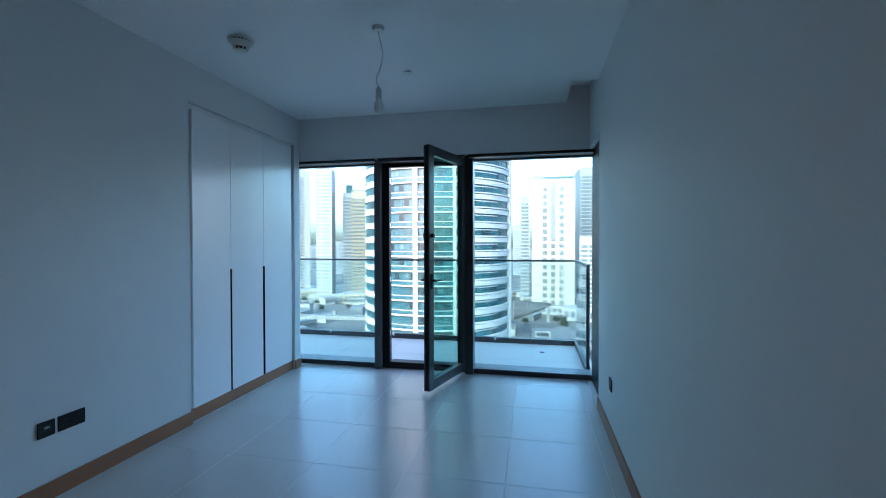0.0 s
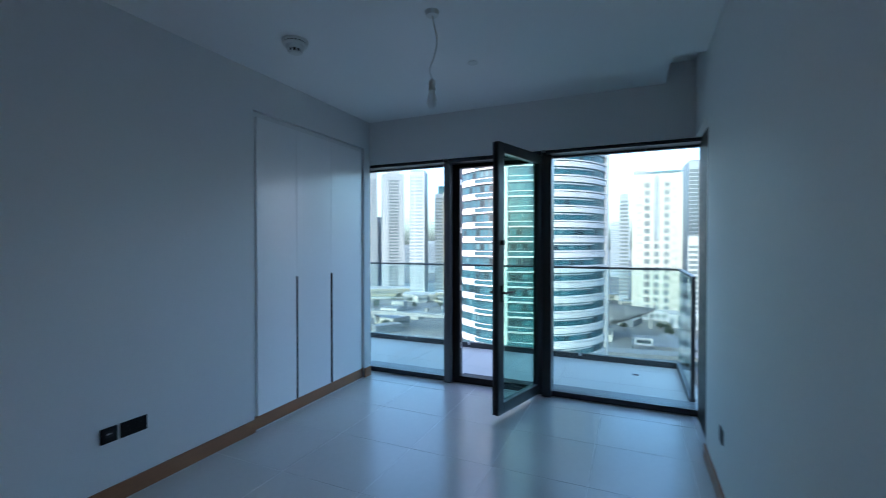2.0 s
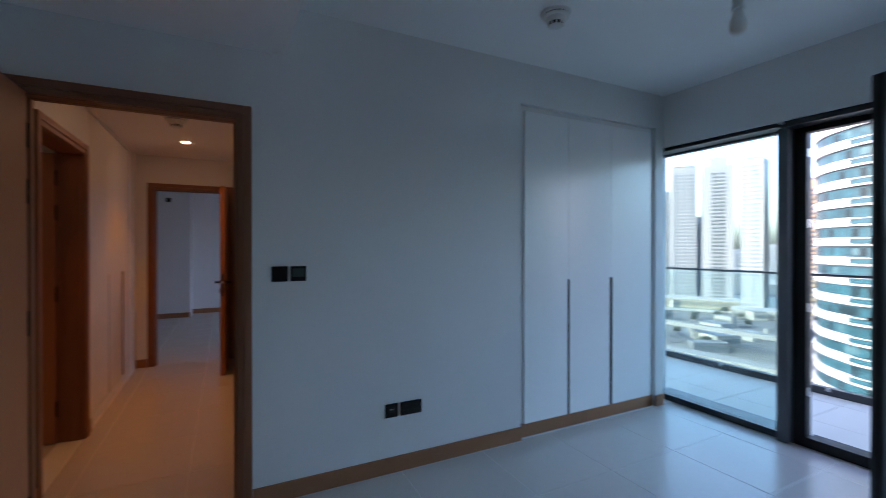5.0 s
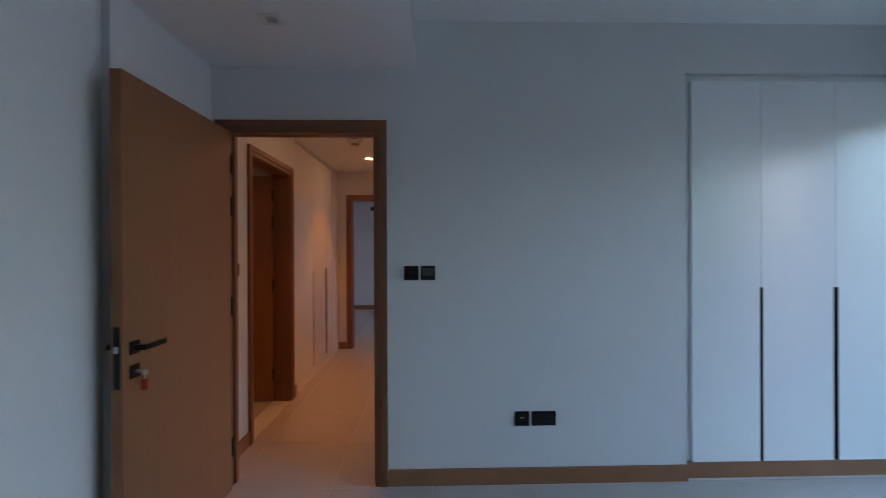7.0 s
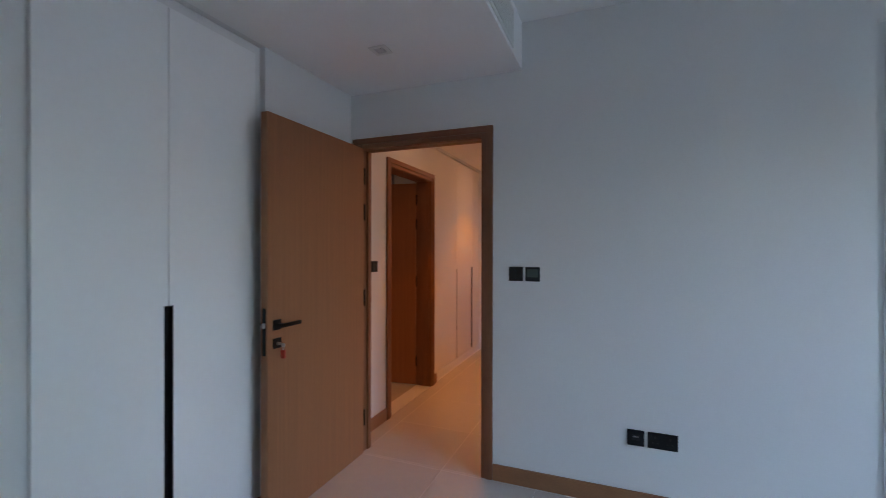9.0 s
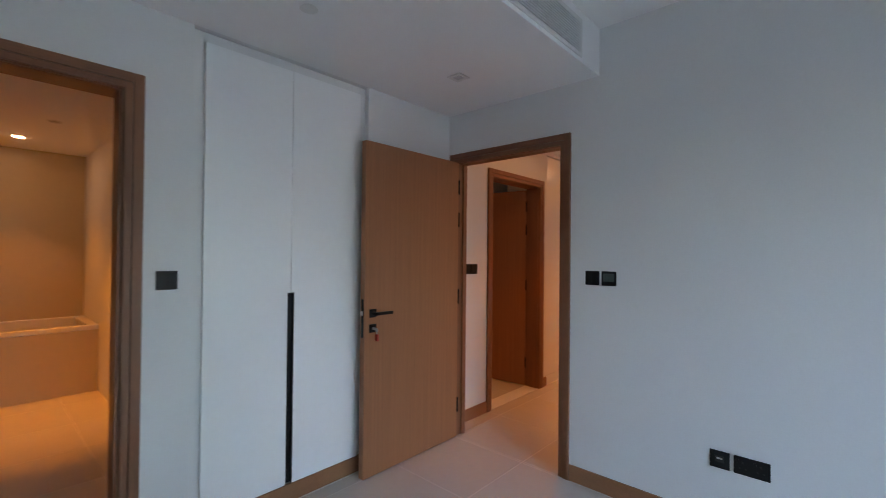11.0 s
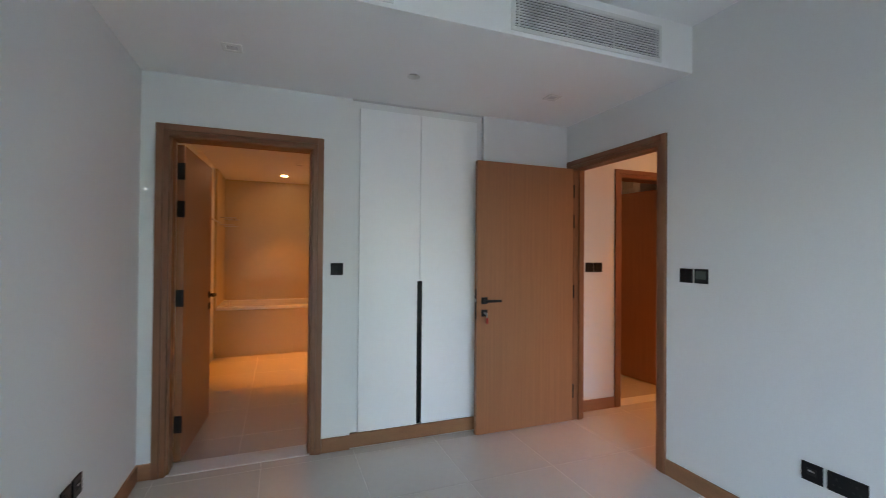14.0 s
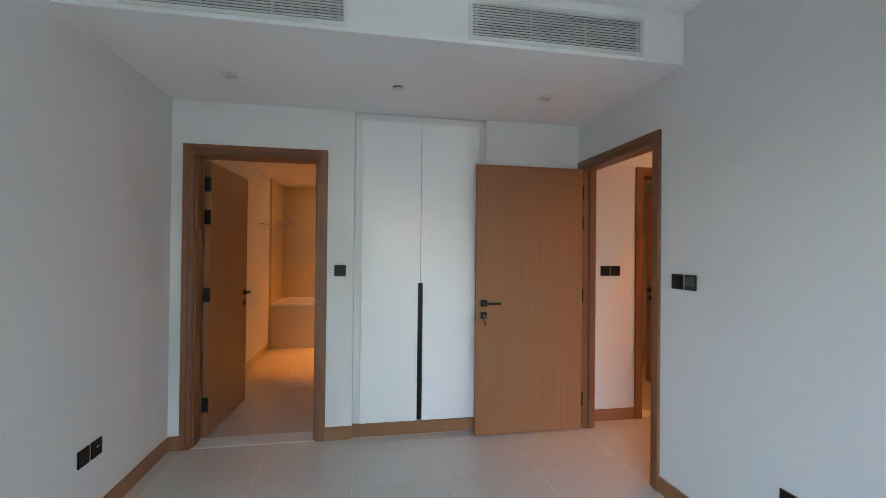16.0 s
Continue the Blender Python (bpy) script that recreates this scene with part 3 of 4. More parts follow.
bm = bmesh.new()
add_box(bm, BW, BE, BS, -1.95, 2.465, 2.485)
add_box(bm, BW, BE, -1.95, S - 0.17, 2.4, 2.485)
tagged(part("ceiling_bath", bm, CEIL), "white bathroom ceiling, lowered towards the door", "ceiling", kind="structure")
skirting("baseboard", ((BE, TUB), (BE, -0.2), (-1, 0)), "beige tiled skirting along the bathroom wall", BATHTILE)
d = thing("bathtub", pose(0, 0, 0), "built-in white bathtub with a beige panelled front", "bathtub")
bm = bmesh.new()
add_box(bm, BW + 0.002, 0.543, BS + 0.002, BS + 0.06, FZ, 0.65, 0.012)
add_box(bm, BW + 0.002, 0.543, TUB - 0.06, TUB, 0.6, 0.65, 0.012)
add_box(bm, BW + 0.002, BW + 0.08, BS + 0.06, TUB - 0.06, 0.0, 0.65, 0.012)
add_box(bm, 0.463, 0.543, BS + 0.06, TUB - 0.06, 0.0, 0.65, 0.012)
add_box(bm, BW + 0.08, 0.463, BS + 0.06, TUB - 0.06, 0.12, 0.16)
part("basin", bm, ACRYLIC, d)
box("front_panel", BW + 0.002, 0.543, TUB - 0.03, TUB + 0.005, FZ, 0.6, BATHTILE, d, 0.002, "beige tiled front panel")
d = thing("towel_rail", pose(BE, -2.95, 1.76), "chrome towel rail on the bathroom wall", "towel rail")
tube("rail", [(-0.06, -0.36, 0), (-0.06, 0, 0), (-0.06, 0.36, 0)], 0.009, STEEL, d)
for q in (-0.34, 0.34):
    tube("bracket", [(0.0, q, 0), (-0.03, q, 0), (-0.06, q, 0)], 0.008, STEEL, d)
d = thing("towel_shelf", pose(0.545, -3.8, 1.85), "chrome wire towel shelf above the bathtub", "towel shelf")
for q in (-0.06, -0.12, -0.18):
    tube("rail", [(q, -0.22, 0), (q, 0, 0), (q, 0.3, 0)], 0.007, STEEL, d)
for q in (-0.2, 0.26):
    tube("bracket", [(0.0, q, 0), (-0.1, q, 0), (-0.2, q, 0)], 0.007, STEEL, d)
    tube("bracket", [(0.0, q, -0.1), (-0.09, q, -0.1), (-0.18, q, -0.1)], 0.007, STEEL, d)
round_light(pose(-0.28, -3.45, 2.465), 3.2, "lit warm round downlight over the bathtub", 82)
round_light(pose(-0.45, -2.55, 2.465), 8.0, "deeply baffled warm downlight in the bathroom ceiling", 54, False)

# ---- balcony glazing ----
FY0, FY1 = 4.55, 4.63


def fixed_window(name, x0, x1, label):
    d = thing(name, pose(0, 0, 0), label, "window", kind="structure")
    box("window_frame", x0, x1, FY0, FY0 + 0.05, FZ, 0.04, ALU, d, 0.003)
    box("window_head", x0, x1, N + 0.004, FY0 + 0.02, 2.272, 2.302, ALU, d, 0.003)
    # paler metal puts the daylight on the frame's underside into colour
    box("lit_frame_strip", x0, x1, FY0 + 0.03, FY1, 2.258, 2.302, ALU_L, d, 0.003)
    box("window_frame", x0, x0 + 0.038, FY0 + 0.004, FY1, 0.04, 2.262, ALU, d, 0.003)
    box("window_frame", x1 - 0.034, x1, FY0 + 0.004, FY1, 0.04, 2.262, ALU, d, 0.003)
    box("pane", x0 + 0.03, x1 - 0.03, FY0 + 0.045, FY0 + 0.053, 0.04, 2.27, PANE, d)
    box("sill", x0, x1, FY0 + 0.0535, FY1 + 0.15, -0.02, 0.034, SILL, d, 0.004, "pale grey outer sill")


fixed_window("window_1", -2.74, -1.66, "fixed full-height pane in a dark aluminium frame")
fixed_window("window_2", -0.63, 0.662, "fixed full-height pane in a dark aluminium frame")
d = thing("door_frame_balcony", pose(0, 0, 0), "dark aluminium frame of the open balcony door", "door frame", kind="structure")
box("post", -1.69, -1.612, 4.5, FY1 + 0.02, FZ, 2.302, ALU_L, d, 0.012)
box("post", -0.67, -0.585, 4.5, FY1 + 0.02, FZ, 2.302, ALU, d, 0.006)
box("jamb", -1.615, -1.53, FY0 + 0.01, FY1, FZ, 2.302, BLACK, d, 0.003)
box("jamb", -0.69, -0.67, FY0 + 0.01, FY1, FZ, 2.302, BLACK, d, 0.003)
box("head", -1.612, -0.67, N + 0.004, FY0 + 0.01, 2.262, 2.302, ALU, d, 0.003)
box("head", -1.53, -0.69, FY0 + 0.01, FY1, 2.225, 2.302, BLACK, d, 0.003)
box("sill", -1.53, -0.69, FY0 + 0.01, FY1 + 0.05, FZ, 0.06, BLACK, d, 0.004)
for z in (0.35, 0.95, 1.55, 2.05):
    box("keeper", -1.53, -1.526, FY0 + 0.02, FY0 + 0.05, z, z + 0.06, STEEL, d, 0.001)
tagged(box("trim_east", 0.618, 0.774, 3.782, FY0 + 0.002, FZ, 2.308, BLACK, None, 0.004), "dark aluminium reveal lining beside the glazing", "trim", kind="structure")
tagged(box("trim_west", -2.78, -2.742, N + 0.3, FY1 + 0.1, 0, 2.302, ALU), "dark aluminium reveal lining", "trim", kind="structure")

d = thing("balcony_door", pose(-0.69, 4.525, 0.03, 0, 0, -106.5), "open glazed balcony door in a dark aluminium frame", "door")
LW, LH = 0.775, 2.245
box("stile", 0, 0.085, -0.03, 0.03, 0, LH, ALU, d, 0.004)
box("stile", LW - 0.085, LW, -0.03, 0.03, 0, LH, ALU, d, 0.004)
box("rail", 0.085, LW - 0.085, -0.03, 0.03, 0, 0.09, ALU, d, 0.004)
box("rail", 0.085, LW - 0.085, -0.03, 0.03, LH - 0.085, LH, ALU, d, 0.004)
box("gasket", LW, LW + 0.012, -0.006, 0.026, 0.01, LH - 0.01, BLACK, d, 0.002)
box("pane", 0.08, LW - 0.08, -0.006, 0.006, 0.085, LH - 0.08, DOORGLASS, d)
for s in (-1, 1):
    plate_b = box("rose", LW - 0.06, LW - 0.03, s * 0.03, s * 0.042, 0.93, 1.07, BLACK, d, 0.003)
    bm = bmesh.new()
    add_box(bm, LW - 0.054, LW - 0.036, s * 0.04, s * 0.075, 1.0, 1.018, 0.002)
    add_box(bm, LW - 0.16, LW - 0.036, s * 0.064, s * 0.078, 1.0, 1.018, 0.003)
    part("lever_handle", bm, BLACK, plate_b)
    box("lock_knob", LW - 0.062, LW - 0.03, s * 0.03, s * 0.055, 1.4, 1.44, BLACK, d, 0.004)
for z in (0.25, 0.9, 1.5, 2.0):
    disc("hinge", 0.011, 0.011, 0.09, Matrix.Translation((-0.004, 0.02, z)), BLACK, d, seg=14)

# ---- balcony ----
BX0, BX1, BY = -5.2, 0.6, 6.06
BALCONY = tagged(box("balcony_slab", BX0 - 0.1, 0.72, FY1, BY + 0.14, -0.3, -0.024, CONC), "tiled concrete balcony slab", "balcony", kind="structure")
d = thing("balustrade", pose(0, 0, 0), "frameless glass balustrade with a slim dark top rail", "balustrade")
box("base_channel", BX0, BX1 + 0.04, BY, BY + 0.07, -0.024, 0.05, ALU, d, 0.004)
box("top_rail", BX0, BX1 + 0.035, BY + 0.012, BY + 0.052, 1.125, 1.15, ALU, d, 0.004)
for a, b in ((-5.2, -3.62), (-3.61, -2.21), (-2.2, -0.81), (-0.8, BX1 + 0.03)):
    box("glass_panel", a, b, BY + 0.026, BY + 0.04, 0.04, 1.13, RAILGLASS, d)
for q in (-4.4, -3.0, -2.0, -0.5):
    box("clip", q, q + 0.03, BY - 0.012, BY, 0.02, 0.05, STEEL, d, 0.002)
d = thing("balustrade", pose(0, 0, 0), "glass side balustrade with a dark end post", "balustrade")
box("base_channel", BX1 - 0.01, BX1 + 0.04, 4.82, BY, -0.024, 0.05, ALU, d, 0.004)
box("top_rail", BX1 - 0.005, BX1 + 0.035, 4.82, BY, 1.125, 1.15, ALU, d, 0.004)
box("glass_panel", BX1 + 0.008, BX1 + 0.022, 4.84, BY, 0.04, 1.13, RAILGLASS, d)
box("end_post", BX1 - 0.005, BX1 + 0.03, 4.80, 4.83, -0.024, 1.15, ALU, d, 0.003)
tagged(box("balcony_drain", 0.12, 0.18, 5.6, 5.64, -0.02, -0.012, BLACK, None, 0.002), "small dark drain cover on the balcony floor", "drain")

# ---- the city beyond the balcony ----
GROUND_Z = -54.0
GLASS_T = mat("teal_tower_glazing", (0.011, 0.06, 0.078), 0.34, var=0.6, scale=0.35, fine=2.0, spec=0.4)
GLASS_B = mat("blue_grey_tower_glazing", (0.065, 0.082, 0.092), 0.35, var=0.25, scale=0.2, fine=2.0, spec=0.5)
# lightened glazing: the haze of distance is mixed into the colour
GLASS_P = mat("hazed_tower_glazing", (0.115, 0.135, 0.155), 0.35, var=0.2, scale=0.2, fine=2.0)
CLAD = mat("white_tower_cladding", (0.25, 0.246, 0.256), 0.5, var=0.05, scale=0.1, fine=1.5)
BAND = mat("white_curved_band_panel", (0.36, 0.355, 0.365), 0.5, var=0.05, scale=0.1, fine=1.5)
CREAM = mat("cream_tower_render", (0.26, 0.242, 0.215), 0.7, var=0.05, scale=0.1, fine=1.5)
SAND = mat("yellow_tower_render", (0.25, 0.208, 0.142), 0.7, var=0.06, scale=0.1, fine=1.5)
PALE = mat("pale_blue_tower_render", (0.18, 0.195, 0.22), 0.6, var=0.06, scale=0.1, fine=1.5)
EARTH = mat("sandy_city_ground", (0.09, 0.089, 0.085), 0.9, var=0.35, scale=0.02, fine=0.15, coords="Object")
ROAD = mat("asphalt_road", (0.085, 0.086, 0.09), 0.85, var=0.15, scale=0.05, fine=0.5)
WATER = mat("marina_water", (0.05, 0.16, 0.18), 0.12, var=0.1, scale=0.05, fine=0.3)
LEAF = mat("dusty_tree_leaves", (0.02, 0.029, 0.018), 0.9, var=0.4, scale=0.3, fine=2)
TRUNK = mat("palm_trunk", (0.15, 0.1, 0.06), 0.9, var=0.2)
VIADUCT = mat("weathered_viaduct_concrete", (0.15, 0.147, 0.143), 0.8, var=0.12, scale=0.1, fine=1)
GLASS_D = mat("dark_tower_window", (0.006, 0.018, 0.024), 0.3, var=0.4, scale=0.4, fine=2.0, spec=0.3)
GLASS_L = mat("drawn_blind_behind_glass", (0.04, 0.1, 0.115), 0.4, var=0.2, scale=0.4, fine=2.0, spec=0.4)
ROOF = mat("grey_metal_roof", (0.115, 0.12, 0.13), 0.55, metal=0.1, var=0.08, scale=0.1, fine=1)


def spot_at(az, dist):
    """The place dist metres away, az degrees left of straight ahead from the room."""
    return (-dist * math.sin(radians(az)), dist * math.cos(radians(az)))


tagged(box("ground", -4000, 4000, -4000, 4000, GROUND_Z - 1, GROUND_Z, EARTH), "sandy city ground between roads and towers", "ground", kind="structure")


def box_tower(name, az, dist, w, depth, top, turn, wallmat, glassmat, columns, label, floor_h=3.4, win_h=1.9, slab=0.0, base=0.0, cap=None):
    """A tower whose front faces the room turned by turn degrees; columns are (from, to) of its width in window strips."""
    x, y = spot_at(az, dist)
    h = top - GROUND_Z
    d = thing(name, pose(x, y, GROUND_Z, 0, 0, az + turn), label, "tower")
    box("wall", -w / 2, w / 2, 0, depth, 0, h, wallmat, d)
    sides = []
    for a, b in columns:
        bm = bmesh.new()
        add_box(bm, w * (a - 0.5), w * (b - 0.5), -0.12, 0.1, 0, win_h)
        sides.append(mesh_of(bm, "window", glassmat))
    bm = bmesh.new()
    add_box(bm, w / 2 - 0.1, w / 2 + 0.12, depth * 0.12, depth * 0.88, 0, win_h)
    side_r = mesh_of(bm, "window", glassmat)
    bm = bmesh.new()
    add_box(bm, -w / 2 - 0.12, -w / 2 + 0.1, depth * 0.12, depth * 0.88, 0, win_h)
    side_l = mesh_of(bm, "window", glassmat)
    bm = bmesh.new()
    add_box(bm, -w / 2 - 0.6, w / 2 + 0.6, -0.9, 0.0, 0, 0.9)
    ledge = mesh_of(bm, "balcony", wallmat)
    n = int((h - base - 4) / floor_h)
    first = max(0, int(8 / floor_h))
    for i in range(first, n):
        z = base + i * floor_h + 1
        for me in sides:
            put("window", me, d).location = (0, 0, z)
        put("window", side_r, d).location = (0, 0, z)
        put("window", side_l, d).location = (0, 0, z)
        if slab:
            put("balcony", ledge, d).location = (0, 0, z - 1.0)
    if cap:
        for a, b, e, m2 in cap:
            box("roof_storey", w * (a - 0.5), w * (b - 0.5), depth * 0.1, depth * 0.8, h, h + e, m2, d)
    else:
        box("roof", -w / 2 + 1, w / 2 - 1, 1, depth - 1, h, h + 1.2, ROOF, d)
    return d


# slender residential towers across the marina
box_tower("residential_tower", 36.2, 520, 26, 26, 60, 10, PALE, GLASS_P, [(0.05, 0.45), (0.55, 0.95)], "pale high-rise tower with window bands")
box_tower("residential_tower", 33.7, 500, 21, 24, 82, 8, CLAD, GLASS_P, [(0.06, 0.3), (0.4, 0.6), (0.7, 0.94)], "white high-rise tower with many window rows")
box_tower("residential_tower", 30.4, 480, 24, 26, 78, 5, CLAD, GLASS_B, [(0.28, 0.5), (0.53, 0.74)], "white high-rise tower with a dark central window bay", cap=[(0.2, 0.8, 8, CLAD)])
box_tower("residential_tower", 31.8, 560, 26, 30, 34, 0, PALE, GLASS_B, [(0.05, 0.95)], "grey-blue high-rise tower behind white ones")
box_tower("residential_tower", 27.3, 430, 15, 20, 73, -12, CLAD, GLASS_P, [(0.0, 0.28), (0.4, 0.9)], "slender pale high-rise tower with balconies")
box_tower("residential_tower", 24.2, 440, 11, 20, 52, 0, PALE, GLASS_B, [(0.05, 0.95)], "blue-grey glazed slab tower", cap=[(0.3, 0.9, 8, GLASS_T)])
box_tower("residential_tower", 22.9, 415, 13, 18, 51, 0, SAND, GLASS_B, [(0.03, 0.97)], "sand-coloured tower with dark window bands", win_h=1.5, slab=1)
box_tower("residential_tower", 25.6, 800, 60, 40, 5, 0, PALE, GLASS_P, [(0.05, 0.3), (0.36, 0.62), (0.68, 0.95)], "low pale block across the water")
box_tower("residential_tower", 1.0, 430, 8, 22, 46, 0, PALE, GLASS_B, [(0.05, 0.95)], "narrow blue-grey high-rise tower")
box_tower("residential_tower", 2.0, 760, 14, 22, 30, 0, PALE, GLASS_P, [(0.1, 0.9)], "distant pale high-rise tower")
box_tower("hotel_tower", -2.6, 350, 33, 26, 52, 0, CREAM, GLASS_B, [(0.25, 0.36), (0.45, 0.55), (0.64, 0.75)], "cream tower with three columns of square windows", floor_h=5.6, win_h=3.5, cap=[(0.02, 0.3, 3.2, GLASS_P), (0.3, 0.98, 2.2, GLASS_T)])
hotel = bpy.data.objects["hotel_tower"]
box("window_strip", -1.6, 1.6, -0.16, 0.1, 58, 104, GLASS_P, hotel)
for i in range(17):
    for u in (-12.4, -10.6, 10.6, 12.4):
        box("small_window", u - 0.35, u + 0.35, -0.1, 0.1, 10 + 5.6 * i, 11.6 + 5.6 * i, GLASS_B, hotel)
box_tower("office_tower", -7.2, 430, 20, 30, 72, 12, PALE, GLASS_B, [(0.0, 0.55), (0.62, 0.95)], "blue glazed office tower with a curved top", win_h=2.6)
box_tower("office_tower", -6.9, 330, 12, 20, 6, 0, CLAD, GLASS_B, [(0.04, 0.48), (0.54, 0.96)], "white office block with dark windows")


def ring(r0, r1, z0, z1, a0, a1, seg):
    """A curved band about the tower's axis; angles in degrees from the side facing the room."""
    bm = bmesh.new()
    rows = []
    for i in range(seg + 1):
        a = radians(a0 + (a1 - a0) * i / seg)
        c, s = -math.cos(a), -math.sin(a)
        rows.append([bm.verts.new((s * r, c * r, z)) for r, z in ((r0, z0), (r1, z0), (r1, z1), (r0, z1))])
    for p, q in zip(rows, rows[1:]):
        for k in range(4):
            bm.faces.new((p[k], p[(k + 1) % 4], q[(k + 1) % 4], q[k]))
    bm.faces.new(rows[0])
    bm.faces.new(rows[-1][::-1])
    bmesh.ops.recalc_face_normals(bm, faces=bm.faces)
    return bm


x, y = spot_at(12.5, 118)
R = 19.6
d = thing("round_tower", pose(x, y, GROUND_Z, 0, 0, 12.5), "round high-rise tower of teal glass with white curved bands", "tower")
disc("glazed_drum", R - 0.35, R - 0.35, 112, Matrix.Identity(4), GLASS_T, d, seg=96)
pieces = [("band", ring(R - 1.2, R, 0, 1.15, -70, -12, 22), BAND), ("band", ring(R - 1.2, R + 0.15, 1.3, 1.62, -70, -12, 22), BAND),
          ("shade_strip", ring(R - 1.2, R - 0.3, -0.55, -0.3, -50, -12, 16), BAND),
          ("balcony_slab", ring(R - 1.2, R + 0.3, 0, 0.34, -12, 40, 20), BAND), ("balcony_rail", ring(R + 0.1, R + 0.2, 1.25, 1.42, -12, 40, 20), BAND),
          ("balcony_glass", ring(R + 0.12, R + 0.18, 0.42, 1.25, -12, 40, 20), GLASS_T),
          ("band", ring(R - 1.2, R, 0, 1.2, 40, 96, 20), BAND), ("band", ring(R - 1.2, R + 0.15, 1.3, 1.5, 40, 96, 20), BAND)]
meshes = [(n2, mesh_of(b2, n2, m2)) for n2, b2, m2 in pieces]
for i in range(3, 32):
    for n2, me in meshes:
        put(n2, me, d).location = (0, 0, 0.9 + 3.42 * i)
mullion = mesh_of(ring(R - 0.5, R - 0.315, 0, 112, -0.13, 0.13, 1), "mullion", ALU)
pane_dark = mesh_of(ring(R - 0.5, R - 0.33, 1.62, 3.0, 0.3, 3.7, 2), "window_pane", GLASS_D)
pane_blind = mesh_of(ring(R - 0.5, R - 0.33, 1.9, 3.0, 0.3, 3.7, 2), "window_pane", GLASS_L)
random.seed(23)
for i in range(41):
    put("mullion", mullion, d).rotation_euler = (0, 0, -radians(-68 + 4 * i))
for i in range(3, 32):
    for k in random.sample(range(40), 10):
        o = put("window_pane", random.choice((pane_dark, pane_dark, pane_blind)), d)
        o.location, o.rotation_euler = (0, 0, 0.9 + 3.42 * i), (0, 0, -radians(-68 + 4 * k))
part("pier", ring(R - 1.2, R + 0.5, 0, 112, -76, -70, 3), BAND, d)
part("pier", ring(R - 1.2, R + 0.4, 0, 112, 13.5, 16.5, 3), BAND, d)
part("pier", ring(R - 1.2, R + 0.3, 0, 112, -12.5, -10.5, 2), BAND, d)

for az, dist, w, dp, h, m2, lab in ((32.5, 455, 70, 26, 7, SAND, "low sand-coloured podium building below the towers"), (27.0, 408, 30, 22, 6, CREAM, "low cream podium building below the tower"), (23.0, 400, 26, 20, 9, SAND, "low sand-coloured podium building below the towers"),
                                     (-2.8, 343, 44, 14, 6, CLAD, "white entrance podium of the cream tower"), (-6.6, 318, 30, 20, 8, CLAD, "white low office wing")):
    x, y = spot_at(az, dist)
    d = thing("podium_building", pose(x, y, GROUND_Z, 0, 0, az), lab, "building")
    box("wall", -w / 2, w / 2, 0, dp, 0, h, m2, d)
    box("parapet", -w / 2 - 0.3, w / 2 + 0.3, -0.3, dp + 0.3, h, h + 0.8, CLAD, d)
    n = int(w / 4)
    bm = bmesh.new()
    add_box(bm, -1.3, 1.3, -0.15, 0.1, h * 0.3, h * 0.8)
    me = mesh_of(bm, "window", GLASS_B)
    for i in range(n):
        put("window", me, d).location = (-w / 2 + w * (i + 0.5) / n, 0, 0)
random.seed(11)
for i in range(16):
    az, dist = random.uniform(-9, 38), random.uniform(900, 1600)
    if 3 < az < 21:
        continue
    # pale wall and window colours carry the haze; the air itself is clear
    box_tower("distant_tower", az, dist, random.uniform(20, 34), 24, random.uniform(-10, 70), random.uniform(-20, 20), PALE, GLASS_P, [(0.1, 0.45), (0.55, 0.9)], "distant high-rise tower with haze mixed into its pale colours", floor_h=9, win_h=5)

# roads, canal, station and low blocks
def strip(name, az0, d0, az1, d1, width, z, thick, material, label, category, kind="structure"):
    a, b = Vector((*spot_at(az0, d0), 0)), Vector((*spot_at(az1, d1), 0))
    n = (b - a).normalized().cross(Vector((0, 0, 1))) * width / 2
    bm = bmesh.new()
    low = [bm.verts.new((*(p + s).xy, z)) for p, s in ((a, n), (b, n), (b, -n), (a, -n))]
    bm.faces.new(low)
    ext = bmesh.ops.extrude_face_region(bm, geom=bm.faces[:])
    bmesh.ops.translate(bm, verts=[v for v in ext["geom"] if isinstance(v, bmesh.types.BMVert)], vec=(0, 0, thick))
    bmesh.ops.recalc_face_normals(bm, faces=bm.faces)
    return tagged(part(name, bm, material), label, category, kind=kind)


G = GROUND_Z
strip("road", 60, 310, -40, 330, 16, G + 0.02, 0.1, ROAD, "grey asphalt avenue", "road")
strip("road", 60, 345, -40, 372, 14, G + 0.02, 0.1, ROAD, "grey asphalt avenue", "road")
strip("road", 37, 285, 23, 430, 22, G + 0.12, 0.1, ROAD, "grey asphalt ramp towards the marina", "road")
strip("median", 60, 322, -40, 344, 5, G + 0.02, 0.3, LEAF, "dull green planted median", "planting")
strip("road", 36, 400, 14, 410, 12, G + 0.02, 0.1, ROAD, "grey asphalt waterfront road", "road")
strip("road", 60, 270, -40, 285, 20, G + 0.02, 0.1, ROAD, "grey asphalt avenue", "road")
strip("viaduct", 60, 330, -40, 300, 9, G + 7, 1.6, VIADUCT, "pale concrete rail viaduct", "viaduct")
strip("viaduct", 37, 300, 20, 262, 5, G + 9, 2.2, VIADUCT, "white covered footbridge", "footbridge")
strip("water", 40, 520, 14, 560, 150, G + 0.03, 0.05, WATER, "teal marina water", "water")
strip("quay", 40, 440, 14, 452, 10, G + 0.02, 0.8, CREAM, "cream waterfront quay", "pavement")
